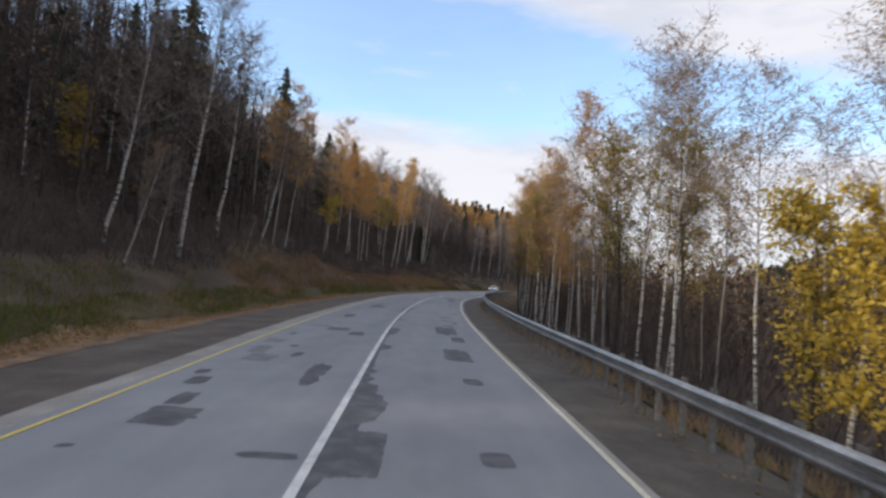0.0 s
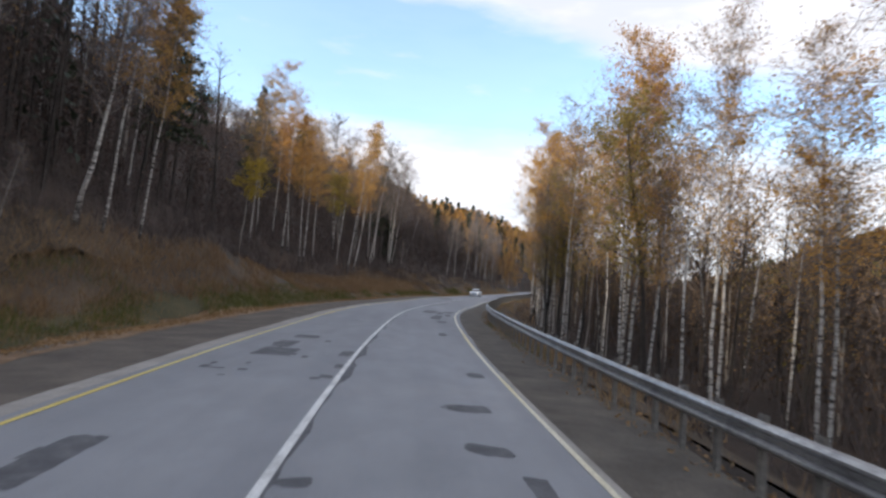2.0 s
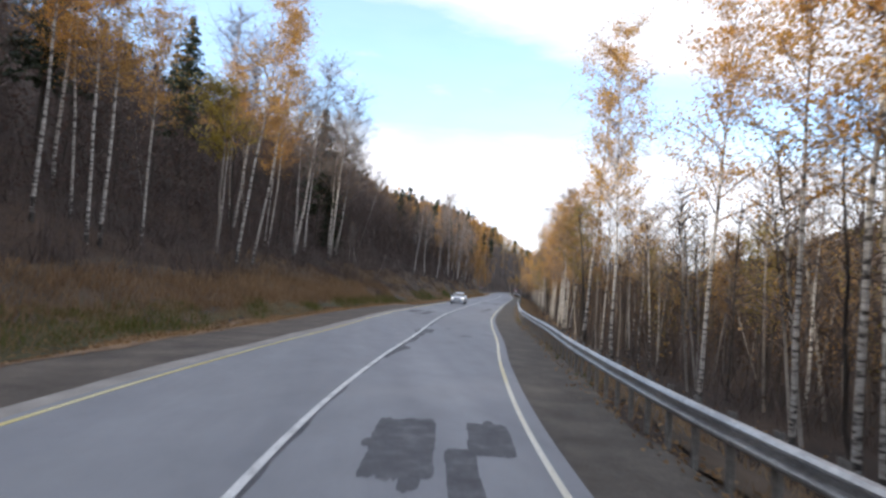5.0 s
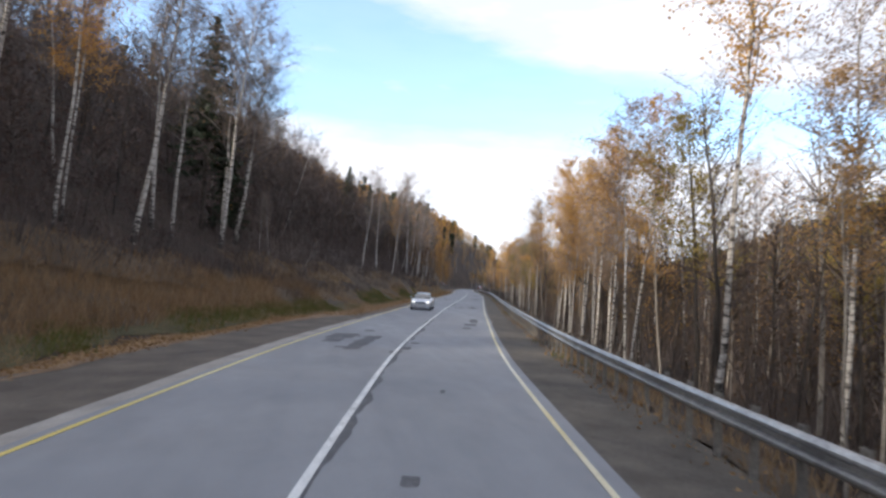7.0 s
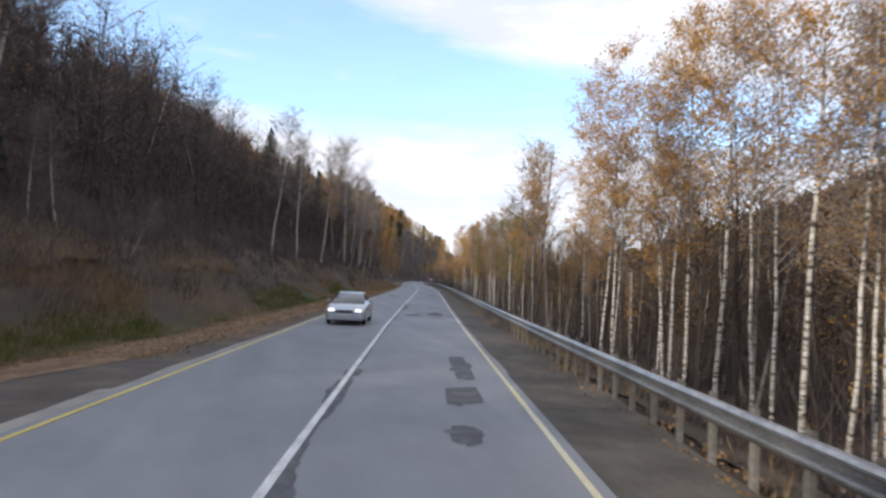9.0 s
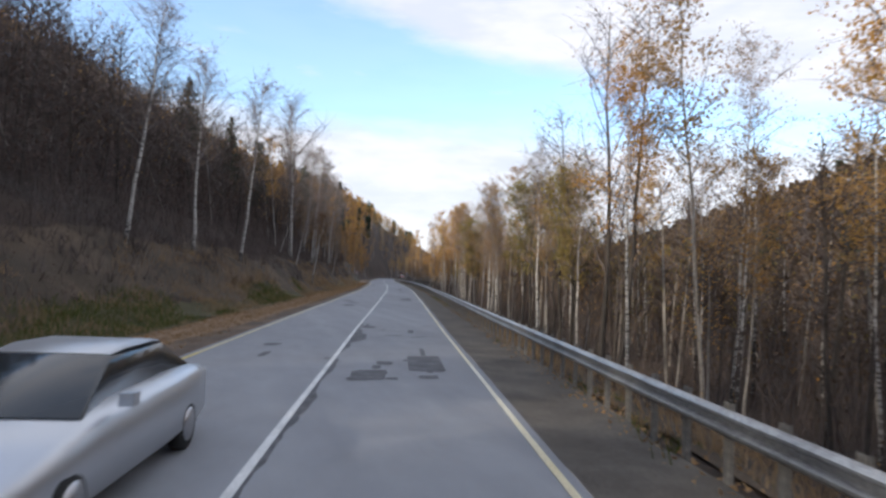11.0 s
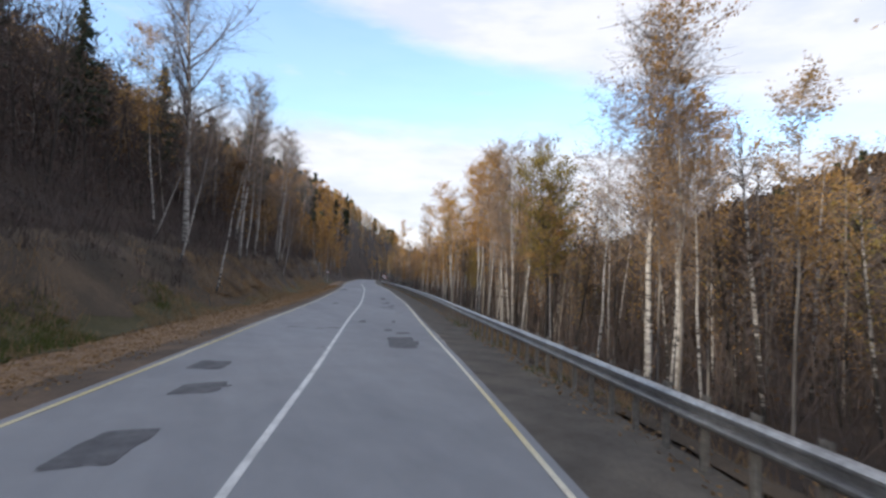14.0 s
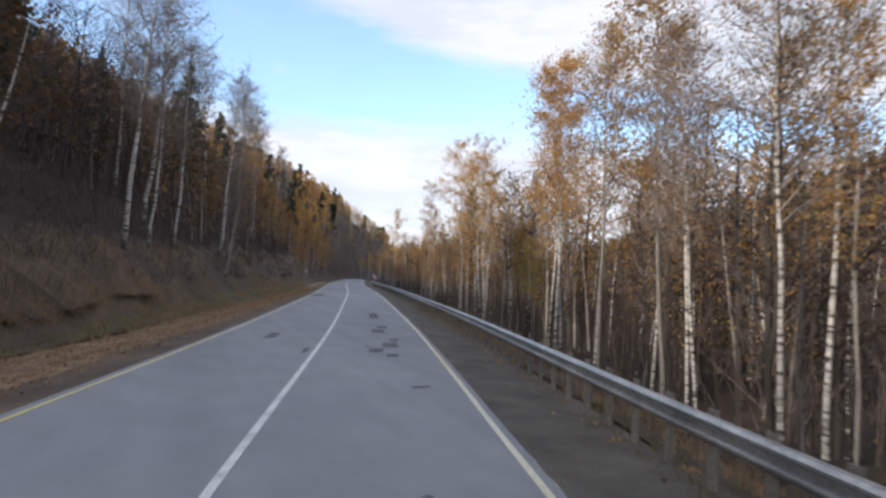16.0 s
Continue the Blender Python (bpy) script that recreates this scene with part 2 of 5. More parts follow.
def ground_material():
    m, nt, b = material("ground_soil", 0.97)
    a = noise_tex(nt, 0.12, 5, 0.6)
    c = noise_tex(nt, 1.7, 6, 0.7)
    f = noise_tex(nt, 14, 5, 0.75)
    col = ramp(nt, a, [(0.32, (0.024, 0.017, 0.012)), (0.5, (0.040, 0.027, 0.019)), (0.68, (0.062, 0.041, 0.026))])
    col = mixc(nt, 0.8, col, ramp(nt, c, [(0.3, (0.55, 0.52, 0.5)), (0.7, (1.4, 1.3, 1.2))]), "MULTIPLY")
    col = mixc(nt, 0.7, col, ramp(nt, f, [(0.3, (0.5, 0.5, 0.5)), (0.7, (1.5, 1.4, 1.3))]), "MULTIPLY")
    nt.links.new(col, b.inputs["Base Color"])
    bump(nt, b, f, 0.8, 0.06)
    return m


SOIL = ground_material()

# ---- plan of the road ----
KNOTS_X = [-0.83, -1.15, -1.47, -1.81, -2.07, -2.14, -2.07, -1.81, -1.41, -0.66, 0.62, 2.2, 3.65, 5.2, 7.02, 8.96, 10.93, 12.91, 14.97, 17.02, 19.11, 21.2, 23.31, 25.35, 27.4, 29.51, 31.57, 33.52, 35.42, 37.32, 39.21, 41.05, 42.85, 44.59, 46.3, 47.98, 49.66, 51.37, 53.11, 54.91, 56.79, 58.76, 60.77, 62.78, 64.79]


def cx(y):
    """The road's centre line: x at y."""
    u = (np.asarray(y, float) + 6.0) / 8.0
    k = np.asarray(KNOTS_X)
    n = len(k)
    uc = np.clip(u, 1, n - 3.0001)
    i = uc.astype(int)
    t = uc - i
    p0, p1, p2, p3 = k[i - 1], k[i], k[i + 1], k[i + 2]
    x = 0.5 * (2 * p1 + (p2 - p0) * t + (2 * p0 - 5 * p1 + 4 * p2 - p3) * t * t + (3 * p1 - p0 - 3 * p2 + p3) * t ** 3)
    return x + np.where(u < 1, (u - 1) * (k[2] - k[0]) / 2, 0) + np.where(u > n - 3, (u - n + 3) * (k[-2] - k[-4]) / 2, 0)


def on_road(y, d, z=0.0):
    """World point beside the road: d metres to the right of its centre line."""
    y, d = np.asarray(y, float), np.asarray(d, float)
    s = (cx(y + 1.0) - cx(y - 1.0)) / 2
    return np.stack(np.broadcast_arrays(cx(y) + d * np.sqrt(1 + s * s), y, z), -1)


def heading(y):
    return math.atan2(float(cx(y + 1.0) - cx(y - 1.0)), 2.0)


LEFT_D = np.array([0, 3.9, 4.1, 5.6, 7.0, 7.8, 10.0, 12.5, 65, 115, 200, 600])
LEFT_Z = np.array([-0.08, -0.08, -0.05, -0.10, -0.18, -0.13, 0.5, 1.6, 32.5, 48, 55, 58])
RIGHT_D = np.array([0, 3.9, 4.1, 5.3, 6.4, 9.0, 14, 70, 115, 160, 220, 300, 600])
RIGHT_Z = np.array([-0.08, -0.08, -0.05, -0.09, -0.30, -1.3, -1.6, -1.0, 6.0, 30.0, 62.0, 92.0, 105.0])


def ground_z(y, d):
    """Height of the ground beside the road."""
    y, d = np.asarray(y, float), np.asarray(d, float)
    shift = np.where(y > 400, (y - 400) * 0.145, 0.0)
    dl = -d + shift
    # past the first bend the bank stands closer to the road
    near = np.clip((y - 118.0) / 46.0, 0, 1)
    knoll = np.exp(-((y - 58.5) / 13.0) ** 4)
    dl = dl + (3.3 * near * near * (3 - 2 * near) + 2.3 * knoll) * np.clip((dl - 8.2) / 2.6, 0, 1) * np.where(near > 0, np.clip((dl - 6.2) / 2.0, 0, 1), 1.0)
    left = np.interp(dl, LEFT_D, LEFT_Z)
    steep = np.clip((y - 210.0) / 150.0, 0, 1)
    left = np.where(dl > 12.5, left * (1 - steep) + steep * (1.6 + (38.0 + 14.0 * np.clip((y - 380.0) / 120.0, 0, 1)) * (1 - np.exp(-(dl - 12.5) * 0.045))), left)
    fall = np.clip(1.0 - (y - 250.0) / 700.0, 0.1, 1.0)
    right = np.interp(d, RIGHT_D, RIGHT_Z)
    right = np.where(right > 0, right * fall, right)
    z = np.where(dl > 0, left, right)
    z = np.where((y > 400) & (d > 0), np.maximum(left * np.clip(dl / 20, 0, 1), right), z)
    far = np.clip((np.abs(d) - 6.0) / 5.0, 0, 1)
    w = 0.22 * np.sin(d * 0.9 + 1.3 * np.sin(y * 0.21)) * np.sin(y * 0.33 + 0.6 * np.sin(d * 0.31)) + 0.9 * np.clip((np.abs(d) - 18) / 30, 0, 1) * np.sin(y * 0.071 + 1.0) * np.sin(d * 0.11 + y * 0.023)
    return z + far * w


# ---- mesh helpers ----
class Batch:
    """Collects quads and triangles with a material slot each, for one mesh."""

    def __init__(self):
        self.v, self.f, self.m, self.n = [], {3: [], 4: []}, {3: [], 4: []}, 0

    def add(self, v, f, slot=0):
        f = np.asarray(f, np.int32)
        k = f.shape[1]
        self.v.append(np.asarray(v, np.float32))
        self.f[k].append(f + self.n)
        self.m[k].append(np.full(len(f), slot, np.int32))
        self.n += len(v)

    def mesh(self, name, mats, smooth=False):
        me = bpy.data.meshes.new(name)
        v = np.concatenate(self.v)
        kinds = [k for k in (4, 3) if self.f[k]]
        loops = np.concatenate([np.concatenate(self.f[k]).ravel() for k in kinds])
        total = np.concatenate([np.full(len(np.concatenate(self.f[k])), k, np.int32) for k in kinds])
        slots = np.concatenate([np.concatenate(self.m[k]) for k in kinds])
        me.vertices.add(len(v))
        me.vertices.foreach_set("co", v.ravel())
        me.loops.add(len(loops))
        me.loops.foreach_set("vertex_index", loops)
        me.polygons.add(len(total))
        me.polygons.foreach_set("loop_start", np.concatenate([[0], np.cumsum(total)[:-1]]).astype(np.int32))
        me.polygons.foreach_set("loop_total", total)
        me.polygons.foreach_set("material_index", slots)
        me.polygons.foreach_set("use_smooth", np.full(len(total), smooth))
        for q in mats:
            me.materials.append(q)
        me.update(calc_edges=True)
        return me


def tube(path, radii, sides=6):
    """Quads of a tube along a path."""
    p, r = np.asarray(path, float), np.asarray(radii, float)
    t = np.gradient(p, axis=0)
    t /= np.linalg.norm(t, axis=1)[:, None] + 1e-9
    ref = np.array([1.0, 0.3, 0.1]) if abs(t[0][2]) > 0.7 else np.array([0.1, 0.2, 1.0])
    a = np.cross(t, ref)
    a /= np.linalg.norm(a, axis=1)[:, None] + 1e-9
    b = np.cross(t, a)
    w = np.linspace(0, 2 * math.pi, sides, endpoint=False)
    v = p[:, None] + r[:, None, None] * (a[:, None] * np.cos(w)[None, :, None] + b[:, None] * np.sin(w)[None, :, None])
    i, j = np.meshgrid(np.arange(len(p) - 1), np.arange(sides), indexing="ij")
    k = (j + 1) % sides
    f = np.stack([i * sides + j, i * sides + k, (i + 1) * sides + k, (i + 1) * sides + j], -1).reshape(-1, 4)
    return v.reshape(-1, 3), f


def leaf_tris(c, size, rng, flat=0.0, long=1.0):
    """One small leaf-like triangle at each centre, turned at random."""
    n = len(c)
    a = rng.normal(size=(n, 3))
    a[:, 2] *= 1 - flat
    a /= np.linalg.norm(a, axis=1)[:, None] + 1e-9
    b = np.cross(a, rng.normal(size=(n, 3)))
    b /= np.linalg.norm(b, axis=1)[:, None] + 1e-9
    s = np.asarray(size) * rng.uniform(0.6, 1.4, n) * 1.2
    a, b = a * (s * long)[:, None], b * s[:, None] / 2
    k = rng.uniform(-0.6, 0.6, (n, 1))
    v = np.stack([c - a * 0.45 - b, c - a * 0.45 + b, c + a * 0.55 + b * k], 1).reshape(-1, 3)
    return v, np.arange(3 * n).reshape(n, 3)


def twig_quads(c, direction, length, width, rng):
    """Thin slivers for twigs, stems and blades."""
    n = len(c)
    a = direction / (np.linalg.norm(direction, axis=1)[:, None] + 1e-9) * np.asarray(length).reshape(-1, 1)
    b = np.cross(a, rng.normal(size=(n, 3)))
    b = b / (np.linalg.norm(b, axis=1)[:, None] + 1e-9) * np.asarray(width).reshape(-1, 1) / 2
    v = np.stack([c - b, c + b, c + a + b * 0.3, c + a - b * 0.3], 1).reshape(-1, 3)
    return v, np.arange(4 * n).reshape(n, 4)


def part(name, mesh, parent, label=""):
    ob = new(name, mesh)
    ob.parent = parent
    if label:
        tagged(ob, label)
    return ob


RIGHT_Y = np.array([-60.0, 25, 45, 62, 90, 120, 460])
RIGHT_W = np.array([0.2, 0.2, 0.0, -0.12, -0.10, 0.0, 0.0])


def strip(y0, y1, step, d0, d1, z0, z1, wob=0.0, seed=0, cols=1):
    """A long band between two offsets from the centre line."""
    rng = np.random.default_rng(seed)
    y = np.arange(y0, y1 + step / 2, step)
    n = len(y)
    w = np.convolve(rng.normal(size=n + 8), np.ones(9) / 3, "valid")[:n] * wob
    cs = np.linspace(0, 1, cols + 1)
    if min(d0, d1) > 2.0:
        d0, d1 = d0 + np.interp(y, RIGHT_Y, RIGHT_W), d1 + np.interp(y, RIGHT_Y, RIGHT_W)
    v = np.stack([on_road(y, d0 + (d1 - d0) * c + w * np.where(np.abs(d0) > np.abs(d1), 1 - c, c), z0 + (z1 - z0) * c) for c in cs], 1)
    i, j = np.meshgrid(np.arange(n - 1), np.arange(cols), indexing="ij")
    k = cols + 1
    f = np.stack([i * k + j, i * k + j + 1, (i + 1) * k + j + 1, (i + 1) * k + j], -1).reshape(-1, 4)
    return v.reshape(-1, 3), f


# ---- ground, road ----
def build_ground():
    ys = np.concatenate([np.arange(-260, -20, 12), np.arange(-20, 260, 1.6), np.arange(260, 480, 5), np.arange(480, 1500, 30), [1700, 2200, 3200, 4200]])
    half = np.concatenate([[0, 3.0, 3.8, 4.2], np.arange(4.7, 14, 0.5), np.arange(14, 30, 1.5), np.arange(30, 80, 4), np.arange(80, 320, 20), [380, 480, 600, 900, 1500, 2500, 4000]])
    ds = np.concatenate([-half[:0:-1], half])
    Y, D = np.meshgrid(ys, ds, indexing="ij")
    P = on_road(Y, D, ground_z(Y, D))
    far = np.clip((Y - 1000) / 800, 0, 1)
    P[..., 2] = P[..., 2] * (1 - far) + 4.0 * far
    n, m = P.shape[:2]
    i, j = np.meshgrid(np.arange(n - 1), np.arange(m - 1), indexing="ij")
    f = np.stack([i * m + j, i * m + j + 1, (i + 1) * m + j + 1, (i + 1) * m + j], -1).reshape(-1, 4)
    b = Batch()
    b.add(P.reshape(-1, 3), f)
    tagged(new("ground", b.mesh("ground", [SOIL], True)), "dark brown forest soil sloping up from the road", "ground", kind="structure")


def build_road():
    b = Batch()
    b.add(*strip(-60, 420, 1.0, -3.72, 3.68, 0.0, 0.0, cols=8))
    road = tagged(new("road", b.mesh("road", [ASPHALT], True)), "worn grey asphalt two-lane road with dark patches", "road", kind="structure")
    for sd, nm in ((-1, "left"), (1, "right")):
        for k, (y0, y1, wide) in enumerate(((-60, 109.0, 0.62 if sd < 0 else 0.18), (109.0, 114.0, 0.53 if sd < 0 else 0.18), (114.0, 119.0, 0.42 if sd < 0 else 0.20), (119.0, 124.0, 0.32 if sd < 0 else 0.20), (124.0, 420, 0.24 if sd < 0 else 0.20))):
            e = Batch()
            e.add(*strip(y0, y1, 0.5, sd * (3.60 if sd < 0 else 3.48), sd * (3.58 + wide), 0.001, -0.04, 0.035, 3 + sd + 5 * k))
            tagged(new("pavement_edge_%s_%d" % (nm, k + 1), e.mesh("edge", [EDGE_ASPHALT], True)), "pale crumbling strip along the asphalt edge", "road edge", kind="structure")
        if sd < 0:
            spans = ((-60, 112.0, SHOULDER, "dark gravel road shoulder", 7.15), (112.0, 116.9, SHOULDER, "dark gravel road shoulder", 6.5), (116.9, 121.8, SHOULDER, "dark gravel road shoulder", 5.8), (121.8, 420, BROWN_SHOULDER, "brown earth road shoulder", 5.05))
        else:
            spans = ((-60, 420, GREY_SHOULDER, "dark gravel road shoulder", 5.7),)
        for k, (y0, y1, mat, txt, wide) in enumerate(spans):
            g = Batch()
            g.add(*strip(y0, y1, 0.7, sd * 3.70, sd * wide, -0.030, -0.030 - 0.026 * (wide - 3.7) if sd < 0 else -0.088, 0.10, 9 + sd + 4 * k, 3))
            tagged(new("shoulder_%s_%d" % (nm, k + 1), g.mesh("shoulder", [mat], True)), txt, "shoulder", kind="structure")
    c = Batch()
    c.add(*strip(-60, 420, 1.0, -0.058, 0.058, 0.008, 0.008, 0.004, 21))
    tagged(new("centre_line", c.mesh("line", [WHITE])), "solid white centre line on asphalt", "road marking", kind="structure")
    for sd, y0, y1, nm, mat, txt in ((-1, -60, 140, "left_1", YELLOW, "faded yellow edge line on asphalt"), (-1, 140, 420, "left_2", CREAM, "faded cream edge line on asphalt"), (1, -60, 420, "right", EDGE_LINE, "white edge line yellowed in places")):
        c = Batch()
        c.add(*strip(y0, y1, 1.0, sd * 3.455, sd * 3.55, 0.008, 0.008, 0.006, 23 + sd))
        tagged(new("edge_line_" + nm, c.mesh("line", [mat])), txt, "road marking", kind="structure")
    return road


CREAM = two_scale("cream_line_paint", (0.60, 0.48, 0.16), (0.63, 0.55, 0.30), (0.66, 0.61, 0.45), 0.12, 25, 0.6, 0.2, 0.003)
TAN_SOIL = two_scale("leafy_tan_soil", (0.13, 0.078, 0.044), (0.235, 0.150, 0.086), (0.33, 0.225, 0.14), 1.6, 14, 0.95, 0.9, 0.05)
TURF = two_scale("verge_turf", (0.040, 0.038, 0.012), (0.068, 0.058, 0.020), (0.105, 0.080, 0.034), 0.5, 9, 0.95, 0.9, 0.06)
WEEDY = two_scale("weedy_bank_soil", (0.038, 0.028, 0.017), (0.068, 0.048, 0.029), (0.125, 0.086, 0.052), 0.30, 9, 0.95, 0.8, 0.05)


def verge(name, label, before, after, lift, mat, wob, seed):
    """A band of ground cover beside the shoulder, laid on the ground; it shifts where the shoulder narrows."""
    rng = np.random.default_rng(seed)
    y = np.arange(-40, 330, 0.8)
    n = len(y)
    turn = np.interp(y, [112.0, 124.0], [0, 1])

    def edge(size):
        return np.convolve(rng.normal(size=n + 10), np.ones(11) / 3.3, "valid")[:n] * size + rng.normal(size=n) * 0.07
    a = before[0] + (after[0] - before[0]) * turn + edge(wob)
    c = before[1] + (after[1] - before[1]) * turn + edge(wob)
    cols = 7
    P = []
    for q in np.linspace(0, 1, cols):
        d = a + (c - a) * q
        base = ground_z(y, d)
        if before[0] < 0:
            base = np.maximum(base, np.interp(np.abs(d), [4.0, 7.2, 7.8], [-0.037, -0.121, -9]))
        P.append(on_road(y, d, base + lift))
    v = np.stack(P, 1).reshape(-1, 3)
    i, j = np.meshgrid(np.arange(n - 1), np.arange(cols - 1), indexing="ij")
    b = Batch()
    b.add(v, np.stack([i * cols + j, i * cols + j + 1, (i + 1) * cols + j + 1, (i + 1) * cols + j], -1).reshape(-1, 4))
    tagged(new(name, b.mesh(name, [mat], True)), label, "verge", kind="structure")


EDGE_LINE = two_scale("white_yellow_paint", (0.60, 0.48, 0.17), (0.65, 0.60, 0.44), (0.71, 0.69, 0.62), 0.12, 25, 0.6, 0.2, 0.003)
build_ground()
road = build_road()
verge("verge_litter", "tan strip of soil and fallen leaves along the shoulder", (-6.6, -8.15), (-4.8, -6.95), 0.014, TAN_SOIL, 0.14, 61)
verge("verge_turf", "olive turf in the roadside ditch", (-7.95, -10.0), (-6.75, -9.4), 0.035, TURF, 0.28, 62)
verge("verge_bank", "brown weedy earth bank under the trees", (-9.2, -13.0), (-8.7, -13.0), 0.06, WEEDY, 0.4, 63)
verge("verge_rail", "weedy earth below the guard rail", (6.0, 9.0), (6.0, 9.0), 0.05, WEEDY, 0.3, 64)


# ---- trees ----
def limb(start, out, length, rise, rng, segs=4):
    """A limb's path, bending as it goes."""
    d = np.array([math.cos(out), math.sin(out), rise])
    d /= np.linalg.norm(d)
    p = [np.asarray(start, float)]
    for _ in range(segs):
        p.append(p[-1] + d * length / segs)
        d = d + rng.normal(size=3) * 0.13 + np.array([0, 0, 0.03])
        d /= np.linalg.norm(d)
    return np.array(p)


def broadleaf(seed, height, radius, crown_from, spread, limbs, twigs, leaves, leaf_size, lean=0.03, droop=0.0, rise=0.9, kinked=0.05, twig_width=0.013, stout=0.34):
    """Meshes of a broadleaved tree: trunk, limbs with twigs, leaves."""
    rng = np.random.default_rng(seed)
    tb, lb, cb = Batch(), Batch(), Batch()
    k = 9
    zz = np.linspace(-0.3, height, k)
    la = rng.uniform(0, 6.28)
    bend = np.cumsum(rng.normal(size=(k, 2)) * kinked * height / 14, axis=0)
    px = np.cos(la) * lean * zz + bend[:, 0]
    py = np.sin(la) * lean * zz + bend[:, 1]
    path = np.stack([px - px[0], py - py[0], zz], 1)
    rad = radius * (1 - 0.93 * np.clip(zz / height, 0, 1)) ** 0.85
    rad[0] *= 1.25
    tb.add(*tube(path, rad, 7))
    base, tip = [], []
    for q in range(limbs):
        h = crown_from + (1 - crown_from) * ((q + rng.uniform(0.1, 0.9)) / limbs) ** 0.9 * 0.97
        z = h * height
        root = np.array([np.interp(z, zz, path[:, 0]), np.interp(z, zz, path[:, 1]), z])
        rel = (h - crown_from) / (1 - crown_from)
        ln = spread * (0.45 + 0.75 * math.sin(math.pi * min(1, 0.25 + 0.72 * rel))) * rng.uniform(0.6, 1.25)
        lp = limb(root, rng.uniform(0, 6.28), ln, rise * rng.uniform(0.5, 1.6), rng)
        r0 = max(0.010, radius * stout * (1 - 0.75 * rel))
        lb.add(*tube(lp, np.linspace(r0, 0.006, len(lp)), 4))
        u = rng.uniform(0.2, 1.0, twigs) * (len(lp) - 1)
        k0 = np.minimum(u.astype(int), len(lp) - 2)
        tb0 = lp[k0] + (lp[k0 + 1] - lp[k0]) * (u - k0)[:, None]
        a = rng.uniform(0, 6.28, twigs)
        td = np.stack([np.cos(a), np.sin(a), rng.uniform(-0.2, 1.4, twigs) - droop], 1)
        td /= np.linalg.norm(td, axis=1)[:, None]
        tl = ln * rng.uniform(0.22, 0.6, twigs)
        lb.add(*twig_quads(tb0, td, tl, np.full(twigs, twig_width), rng))
        base.append(tb0), tip.append(tb0 + td * tl[:, None])
    if leaves:
        B, T = np.concatenate(base), np.concatenate(tip)
        dense = rng.gamma(1.2, 1.0, len(B)) + 0.05
        pick = rng.choice(len(B), leaves, p=dense / dense.sum())
        u = rng.uniform(0.0, 1.15, (leaves, 1))
        c = B[pick] * (1 - u) + T[pick] * u + rng.normal(size=(leaves, 3)) * 0.10
        cb.add(*leaf_tris(c, leaf_size, rng))
    return tb, lb, cb


def conifer(seed, height, radius, spread, first=0.10, whorls=30, per=10):
    """Meshes of a spruce: trunk and drooping boughs of needle sprays."""
    rng = np.random.default_rng(seed)
    tb, cb = Batch(), Batch()
    zz = np.linspace(-0.3, height, 8)
    tb.add(*tube(np.stack([zz * 0.008, zz * 0.004, zz], 1), radius * (1 - 0.95 * np.clip(zz / height, 0, 1)), 7))
    cs, ax = [], []
    for w in range(whorls):
        u = first + (1 - first) * (w / (whorls - 1)) ** 0.92
        z = u * height * 0.985
        ln = spread * (1 - (u - first) / (1 - first)) ** 0.8 * rng.uniform(0.8, 1.15) + 0.12
        for _ in range(per):
            if rng.uniform() < 0.12:
                continue
            a = rng.uniform(0, 6.28)
            l2 = ln * rng.uniform(0.6, 1.15)
            n = max(4, int(l2 / 0.11))
            s = np.linspace(0.08, 1, n)
            r = s * l2
            drop = -0.35 * r + 0.16 * r * s
            c = np.stack([np.cos(a) * r, np.sin(a) * r, z + drop], 1) + rng.normal(size=(n, 3)) * 0.06
            cs.append(c)
    c = np.concatenate(cs)
    c = np.concatenate([c, c + rng.normal(size=c.shape) * 0.11])
    cb.add(*leaf_tris(c, 0.17, rng, 0.4, 1.5))
    return tb, None, cb


def tree_thing(name, label, cat, group, tb, lb, cb, bark, limb_mat, leaf):
    e = tagged(new(name), label, cat, group)
    part("trunk", tb.mesh("trunk", [bark], True), e)
    if lb is not None and lb.n:
        part("branchwork", lb.mesh("branchwork", [limb_mat], True), e)
    if cb is not None and cb.n:
        part("crown", cb.mesh("crown", [leaf]), e)
    return e


PLANTED = []


def plant(proto, y, d, turn, size=1.0, lean=0.0):
    """Stands a tree (the first time itself, then copies) on the ground beside the road."""
    p = on_road(y, d, float(ground_z(y, d)))
    m = pose(float(p[0]), float(p[1]), float(p[2]), 0, lean, 0) @ pose(0, 0, 0, 0, 0, turn)
    if proto in PLANTED:
        ob = copy_thing(proto, m)
    else:
        PLANTED.append(proto)
        ob = proto
        ob.matrix_basis = m
    ob.scale = (size, size, size)
    return ob


